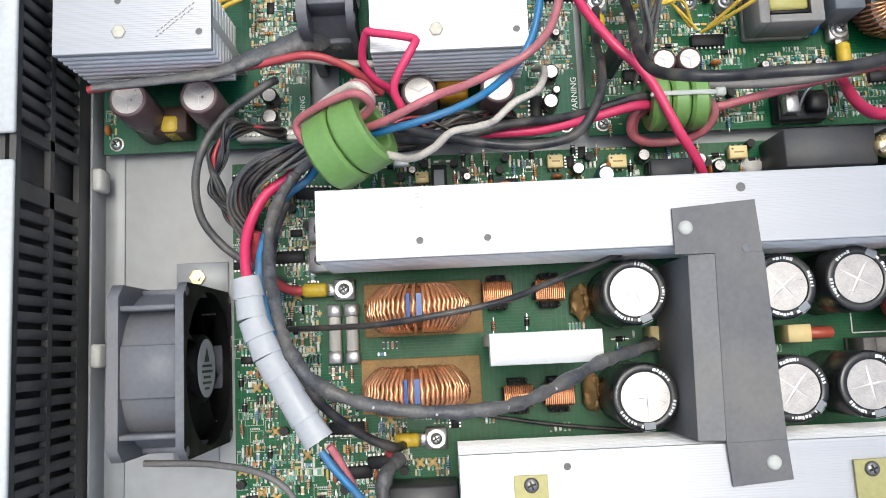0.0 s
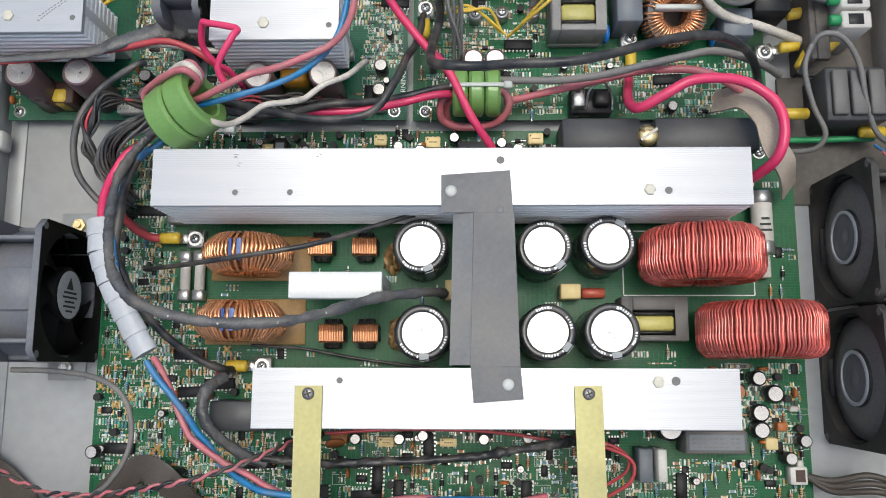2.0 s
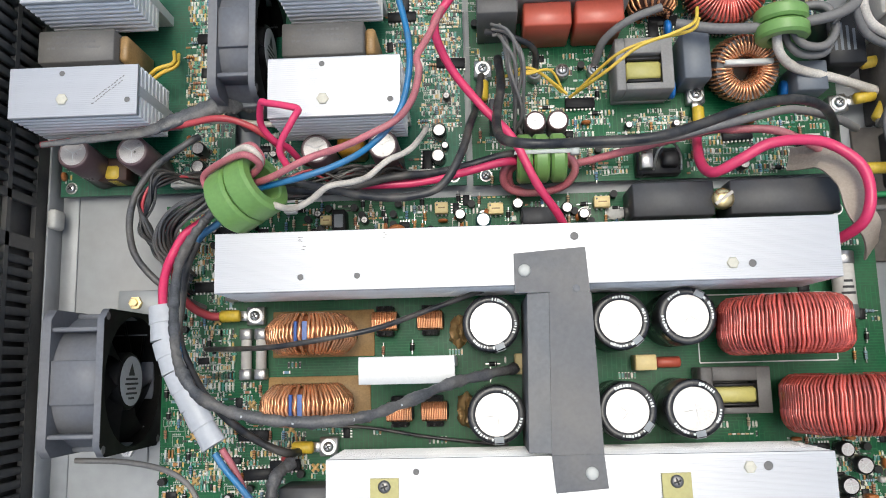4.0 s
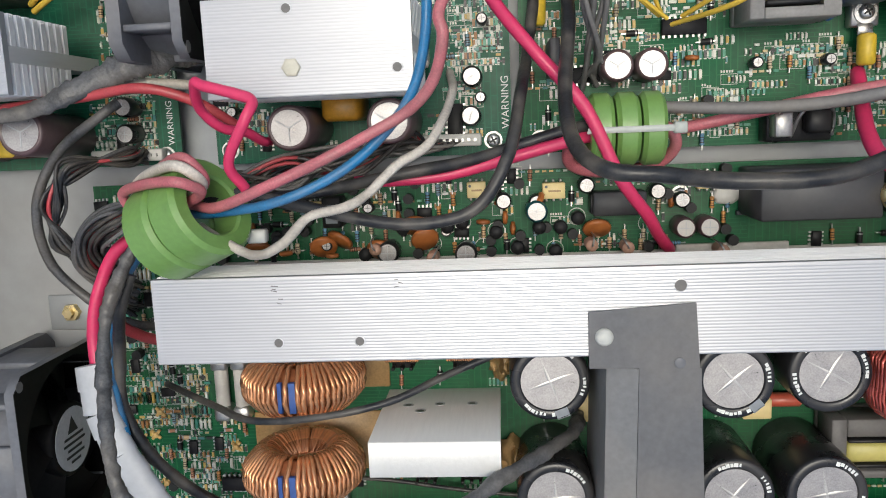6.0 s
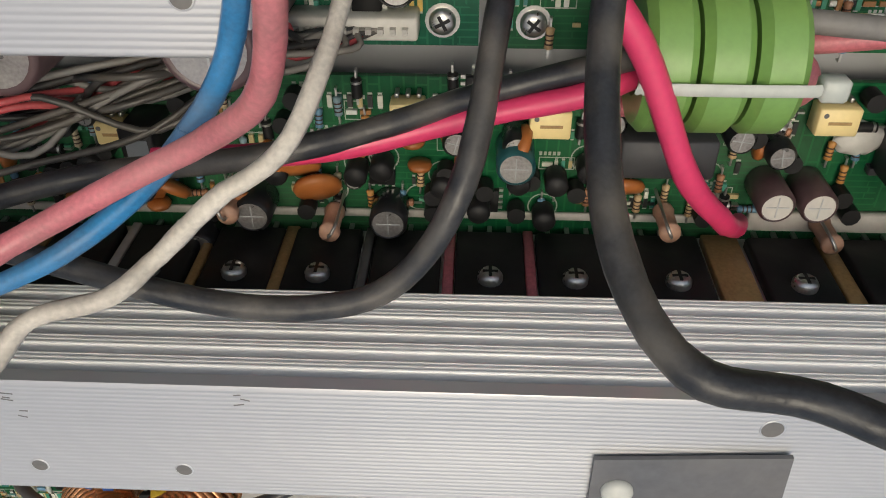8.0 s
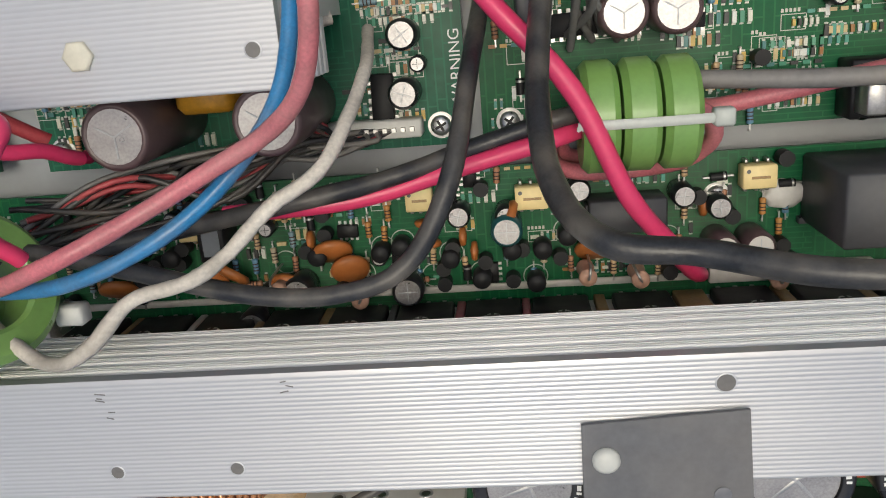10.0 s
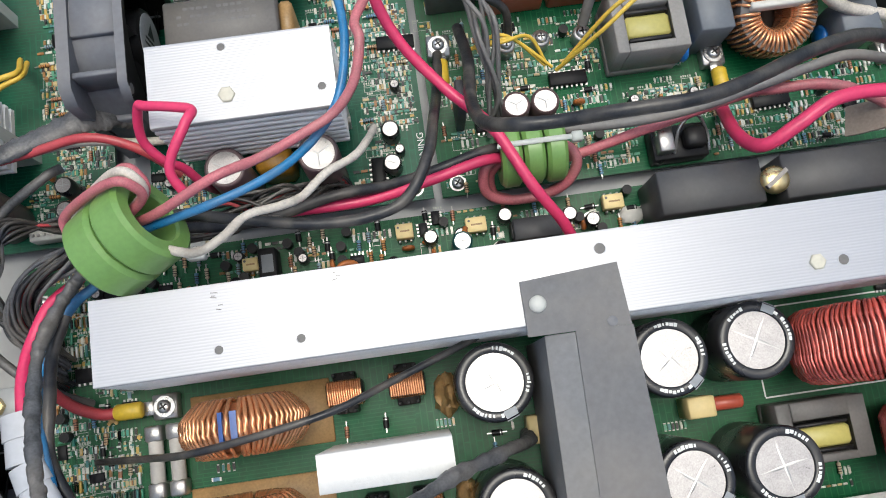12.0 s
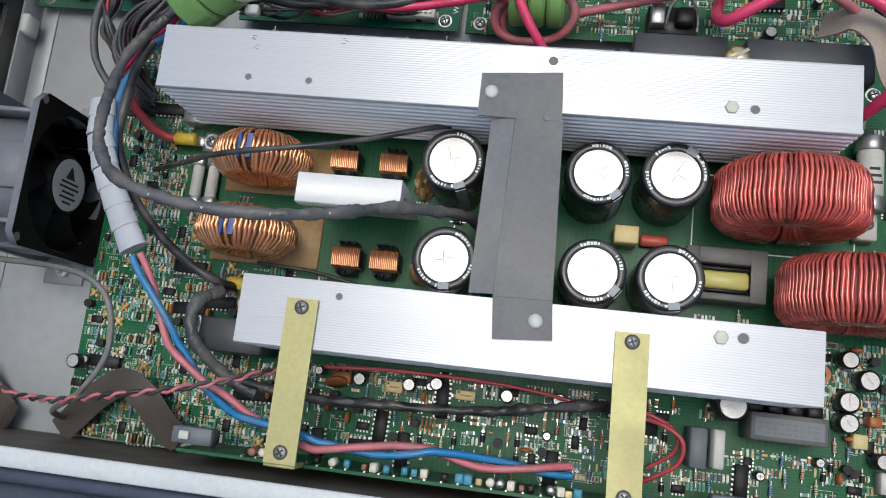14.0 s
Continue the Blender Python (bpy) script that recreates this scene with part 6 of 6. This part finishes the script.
def field(parent, x0, y0, x1, y1, counts, dense, extra=(), seed=1, rods=0):
    """Named parts on a loose grid, and a joined mass of the very small ones."""
    r = random.Random(seed)
    taken = []
    for me, nm, rad, n, turn in counts:
        made = tries = 0
        while made < n and tries < n * 12:
            tries += 1
            x = x0 + round(r.uniform(0, x1 - x0) / 1.6) * 1.6
            y = y0 + round(r.uniform(0, y1 - y0) / 1.6) * 1.6
            if not free(x, y, rad * 0.6, extra) or any((x - a) ** 2 + (y - b) ** 2 < (rad + q) ** 2 * 0.4 for a, b, q in taken):
                continue
            taken.append((x, y, rad))
            part(nm, me, None, parent, x=x, y=y, z=4, rz=r.choice(turn) + r.uniform(-3, 3))
            made += 1
    g, p = Geo(), Geo()
    for k in range(rods):
        x, y = x0 + round(r.uniform(0, x1 - x0) / 2.0) * 2.0, y0 + round(r.uniform(0, y1 - y0) / 6.5) * 6.5
        d = r.choice((1.9, 2.3, 2.6))
        for c in range(r.choice((3, 4, 5, 6, 8))):
            xx = x + c * 2.1
            if xx > x1 or not free(xx, y, 1.0, extra) or any((xx - a) ** 2 + (y - b) ** 2 < (q + 1) ** 2 for a, b, q in taken if q > 3.5):
                continue
            g.box(xx - 0.62, y - d, 4.4, xx + 0.62, y + d, 5.7, b=0.3)
            p.box(xx - 0.5, y + d + 0.25, 4.0, xx + 0.5, y + d + 1.0, 4.3)
            p.box(xx - 0.5, y - d - 1.0, 4.0, xx + 0.5, y - d - 0.25, 4.3)
    for k in range(dense):
        x, y = x0 + round(r.uniform(0, x1 - x0) / 1.1) * 1.1, y0 + round(r.uniform(0, y1 - y0) / 2.7) * 2.7
        run = r.choice((1, 2, 3, 3, 4, 5, 6, 8))
        upright = r.random() < 0.75
        w, d = r.choice(((0.5, 1.0), (0.55, 1.3), (0.42, 0.9), (0.6, 1.5)))
        if not upright:
            w, d = d, w
        h, gap = r.uniform(0.35, 1.1), r.choice((0.7, 0.9, 1.2))
        for c in range(run):
            xx = x + c * (w * 2 + gap)
            if xx > x1 or not free(xx, y, 0.6, extra):
                break
            g.box(xx - w, y - d, 4.0, xx + w, y + d, 4.0 + h)
            if upright:
                p.box(xx - w * 0.9, y + d + 0.1, 4.0, xx + w * 0.9, y + d + 0.6, 4.12)
                p.box(xx - w * 0.9, y - d - 0.6, 4.0, xx + w * 0.9, y - d - 0.1, 4.12)
        if r.random() < 0.3 and free(x, y, 4, extra):
            q, v = r.uniform(1.8, 5), r.uniform(1.6, 3)
            for s in (-1, 1):
                p.box(x - q, y + s * v, 4.0, x + q, y + s * v + 0.22, 4.05)
                p.box(x + s * q, y - v, 4.0, x + s * q + 0.22, y + v + 0.22, 4.05)
            for c in range(r.randint(2, 5)):
                p.box(x - q + c * 1.1, y + v + 0.7, 4.0, x - q + c * 1.1 + 0.7, y + v + 1.7, 4.05)
    if g.v:
        part("component_field", g, SMALL, parent, kind="stuff")
    if p.v:
        part("pad_print", p, PADS, parent, kind="stuff")


HV, V, H = (0, 90), (90,), (0,)
g = Geo()
for a in (45, -45):
    g.x = pose(0, 0, 0, 0, 0, a)
    g.box(-3.0, -0.75, 0.4, 3.0, 0.75, 1.7 + a * 0.001, b=0.3)
g.x = Matrix()
g.box(-1.3, -1.3, 0, 1.3, 1.3, 2.6, b=0.4)
SPID = g.mesh("trimmer", TANCAP)
field(main, -107, -131, -64, 98, [(IC, "chip", 9, 4, H), (SPID, "trimmer", 3.6, 15, H), (SO, "small_chip", 4, 14, HV), (ELC, "small_capacitor", 3, 3, H), (RES, "resistor", 4, 30, V), (SMDm, "chip_resistor", 2, 50, HV), (TO92, "small_transistor", 2.5, 8, HV), (DIO, "diode", 4, 10, V)], 330, seed=2, rods=85)
field(main, -64, -131, 4, 0, [(IC, "chip", 9, 4, H), (SPID, "trimmer", 3.6, 8, H), (SO, "small_chip", 4, 10, HV), (RES, "resistor", 4, 40, V), (SMDm, "chip_resistor", 2, 40, HV), (TO92, "small_transistor", 2.5, 6, HV), (DISC, "disc_capacitor", 3, 5, HV), (DIO, "diode", 4, 8, V)], 280, seed=3, rods=60)
field(main, 4, -124, 318, -79, [(IC, "chip", 9, 9, HV), (SO, "small_chip", 4, 22, HV), (ELC, "small_capacitor", 3, 10, H), (RES, "resistor", 4, 60, V), (SMDm, "chip_resistor", 2, 50, HV), (TO92, "small_transistor", 2.5, 12, HV), (DISC, "disc_capacitor", 3, 8, HV), (DIO, "diode", 4, 14, V)], 200, seed=4, rods=34)
field(main, 262, -78, 318, -42, [(RES, "resistor", 4, 10, HV), (SO, "small_chip", 4, 4, HV), (TO92, "small_transistor", 2.5, 6, HV), (DISC, "disc_capacitor", 3, 3, HV)], 120, seed=5)
ROW = [(146, 72, 166, 85), (85, 82, 94, 92), (92, 90, 102, 102), (156, 92, 167, 103), (59, 92, 70, 103), (110, 82, 136, 97), (-4, 84, 8, 98), (18, 66, 33, 76), (5, 58, 14, 66)]
field(main, -52, 69, 172, 104, [(SO, "small_chip", 4, 6, HV), (RES, "resistor", 4, 64, V), (DISC, "disc_capacitor", 3, 10, HV), (TO92, "small_transistor", 2.5, 30, HV), (DIO, "diode", 4, 26, HV), (ELC, "small_capacitor", 3, 4, H)], 70, extra=ROW, seed=6)
field(main, -42, -44, 320, 74, [(RES, "resistor", 4, 16, HV), (SO, "small_chip", 4, 4, HV), (DIO, "diode", 4, 8, HV)], 110, seed=7)
LX = [(-76, 118, -66, 148), (-175, 141, -99, 260), (-170, 118, -108, 142), (-175, 182, -118, 260)]
field(left_b, -176, 118, -68, 296, [(RES, "resistor", 4, 50, HV), (IC, "chip", 9, 5, HV), (SO, "small_chip", 4, 8, HV), (DISC, "disc_capacitor", 3, 5, HV)], 1500, extra=LX, seed=8)
MX = [(69, 118, 80, 148), (-30, 136, 50, 174), (-28, 180, 28, 250), (-64, 150, -30, 235), (-22, 120, 42, 142)]
field(mid_b, -48, 119, 78, 296, [(RES, "resistor", 4, 56, HV), (IC, "chip", 9, 6, HV), (SO, "small_chip", 4, 10, HV), (ELC, "small_capacitor", 3, 6, H)], 1300, extra=MX, seed=9)
RX = [(90, 198, 182, 250), (170, 158, 204, 194), (209, 164, 228, 198), (226, 152, 270, 196), (274, 154, 320, 206), (180, 110, 212, 131), (104, 110, 142, 136), (215, 157, 229, 171)]
field(right_b, 86, 115, 307, 296, [(RES, "resistor", 4, 80, V), (IC, "chip", 9, 9, HV), (SO, "small_chip", 4, 14, HV), (ELC, "small_capacitor", 3, 14, H), (DISC, "disc_capacitor", 3, 8, HV), (TO92, "small_transistor", 2.5, 10, HV), (DIO, "diode", 4, 12, HV)], 1300, extra=RX, seed=10)

# larger parts in the row behind the long heatsink
big_res = Geo()
big_res.lathe([(0.8, 2.5), (2.5, 3.0), (2.7, 4.2), (2.3, 5.6), (2.3, 11), (2.7, 12.4), (2.5, 13.6), (0.8, 14.1)], 14)
big_res.tube([(0, 0, 14), (0, 0.4, 15.6), (0, 2.4, 16.2), (0, 4.2, 14), (0, 4.6, 7), (0, 4.6, 0)], 0.4, 6, m=1)
big_res.tube([(0, 0, 2.6), (0, 0, 0)], 0.4, 6, m=1)
BIGRES = big_res.mesh("power_resistor", [mat("tan_resistor", (0.46, 0.27, 0.19), 0.5, var=0.2, rand=0.2, dust=0.2), TIN])
for x, y, a in ((20, 74, 20), (44.5, 69.5, -30), (112, 73, -8), (127, 71.5, 25), (166, 69, 30)):
    e = thing("power_resistor", "tan film resistor standing on end behind the heatsink", "resistor", x, y, 4, a, group="tan resistors")
    part("body", BIGRES, None, e)
disc_g = Geo().lathe([(0.6, -1.6), (5.6, -1.2), (6.2, 0), (5.6, 1.2), (0.6, 1.6)], 18, (0, 0, 6.4), "y")
for dx in (-2.2, 2.2):
    disc_g.box(dx - 0.3, -0.3, 0, dx + 0.3, 0.3, 1.4, m=1)
DISCB = disc_g.mesh("orange_disc", [ORANGE, TIN])
for x, y, a, lean in ((37, 79, 10, -40), (42.5, 72, 20, -52), (20, 68, -12, -48), (-3, 70, 15, -50), (2, 75, -30, -30), (-33, 71, 5, -35), (115, 75, 0, -40), (90, 90, 70, 0), (40, -91, 10, -20)):
    e = thing("disc_capacitor", "orange-brown ceramic disc capacitor leaning on its leads", "capacitor", x, y, 4, a, group="orange discs")
    part("disc", DISCB, None, e, rx=lean)
for x, y in ((25, 72), (9.6, 62), (58.7, 70.5)):
    can(x, y, 4.8, 11, SLEEVE, "black cylindrical capacitor on the board edge", group="small capacitors")
LUMP = Geo()
LUMP.lathe([(2.6, 1.2), (2.9, 2.0), (2.9, 7.4), (2.4, 8.2)], 12)
for dx in (-1.3, 0, 1.3):
    LUMP.box(dx - 0.25, -0.25, 0, dx + 0.25, 0.25, 1.4, m=1)
LUMP = LUMP.mesh("black_transistor", [ICBLK, TIN])
for x, y in ((51, 82), (57.3, 83.5), (31.6, 82), (90.5, 80.5), (99.6, 80.3), (97.3, 70), (14.5, 71), (72, 79), (81, 72), (107, 84), (-14, 84), (-24, 78)):
    e = thing("small_transistor", "small black three-legged transistor on the board", "transistor", x, y, 4, (x * 37) % 90, group="small black transistors")
    part("body", LUMP, None, e)
for x in (150.7, 160.5):
    can(x, 79, 4.4, 13, PURPLE, "dark brown capacitor with tan crossed top", group="small capacitors", top=CERAMIC)
can(89.3, 88, 4.6, 13, mat("teal_sleeve", (0.02, 0.09, 0.10), 0.35), "dark teal capacitor with crossed top", group="small capacitors")
e = thing("relay", "small black relay under the magenta cable", "relay", 124, 90, 4)
part("case", Geo().box(-11, -5, 0, 11, 5, 11, b=0.6), RELAY, e)
part("end_face", Geo().box(-12, -4, 1, -11.02, 4, 10, b=0.2), BLACKP, e)
e = thing("chip", "upright black module behind the heatsink", "module", 2, 91, 4)
part("case", Geo().box(-4, -7, 0, 4, 6, 13, b=0.5), ICBLK, e)
part("top_label", Geo().box(-2.6, -5, 13, 2.6, 3, 13.1), GREYBOX, e)
g = Geo().lathe([(6.5, 0), (6.0, 1.4), (4.2, 2.4), (0.6, 2.8)], 16)
g.v = [Vector((v.x * (1 + 0.5 * noise.noise(v * 0.4)), v.y * (0.7 + 0.4 * noise.noise(v * 0.6)), v.z)) for v in g.v]
thing("glue_blob", "white silicone smear beside the relay", "glue", 170, 91, 4, geo=g, mats=WHITEP)
# ring of printed silk marks round the row's parts
RINGP = Geo()
for i in range(20):
    a0, a1 = radians(18 * i), radians(18 * i + 18.2)
    RINGP.add([(r * math.cos(a), r * math.sin(a), 4.06) for a in (a0, a1) for r in (3.5, 3.85)], [(0, 1, 3, 2)])
RINGP = RINGP.mesh("silk_ring", PADS)
e = thing("silk_print", "pale printed circles under the small parts", "print")
for x, y in ((51, 82), (57.3, 83.5), (31.6, 82), (72, 79), (81, 72), (107, 84), (37, 80), (44, 74), (115, 79), (97.3, 70), (66, 72), (137, 80), (20, 79)):
    part("silk_ring", RINGP, None, e, x=x, y=y)

# faint printing along the arched sleeve
sl = LINES["hsleeve"]
e = thing("sleeve_print", "worn white printing along the grey sleeve", "print", geo=None)
for k in range(8, 12):
    a, b = Vector(sl[k]), Vector(sl[k + 1])
    ang = math.degrees(math.atan2(b.y - a.y, b.x - a.x))
    tilt = math.degrees(math.atan2(b.z - a.z, (b - a).xy.length))
    for j in range(11):
        if rnd.random() < 0.4:
            continue
        q = a.lerp(b, (j + 0.5) / 11)
        part("print_bar", Geo().box(-0.3 - 0.4 * rnd.random(), -0.7, 0, 0.35, 0.1 + 0.6 * rnd.random(), 0.25), LABELG, e, x=q.x, y=q.y - 0.5, z=q.z + 2.6, rz=ang + rnd.uniform(-20, 20), ry=-tilt)
# brown loops by the front corner
for i in range(3):
    cable("wire", "dusty brown lead looping by the fans", [(316, -106, 10), (328, -108 - i * 3, 16), (346, -104 - i * 4, 24 + i * 3), (362, -112 - i * 3, 22), (358, -126, 12), (346, -128, 6), (340, -122 + i, 6)], 1.8, RIBBON)
cn = thing("connector", "small white connector at the board edge", "connector", 311, -106, 4)
part("body", Geo().box(-5, -5, 0, 5, 5, 8, b=0.5), WHITEP, cn)
part("slot", Geo().box(-2, -3.4, 8, 3.5, 3.4, 8.2), DARKCORE, cn)
g = Geo().lathe([(2.2, -2), (4.5, -2), (4.5, 2), (2.2, 2), (2.2, -2)], 18, (0, 0, 6))
thing("small_toroid", "small orange coil among black capacitors", "coil", 278, -58, 4, geo=g, mats=ORANGE)
for x, y, w, d, h, m in ((272, -50, 6, 5, 8, GREYBOX), (303, -78, 6, 5, 9, ORANGE), (297, -88, 7, 7, 7, YELBOX), (313, -100, 4, 5, 6, CERAMIC), (312, -68, 5, 3, 5, CERAMIC)):
    thing("component", "small block component at the board corner", "component", x, y, 4, geo=Geo().box(-w / 2, -d / 2, 0, w / 2, d / 2, h, b=0.6), mats=m, group="corner components")
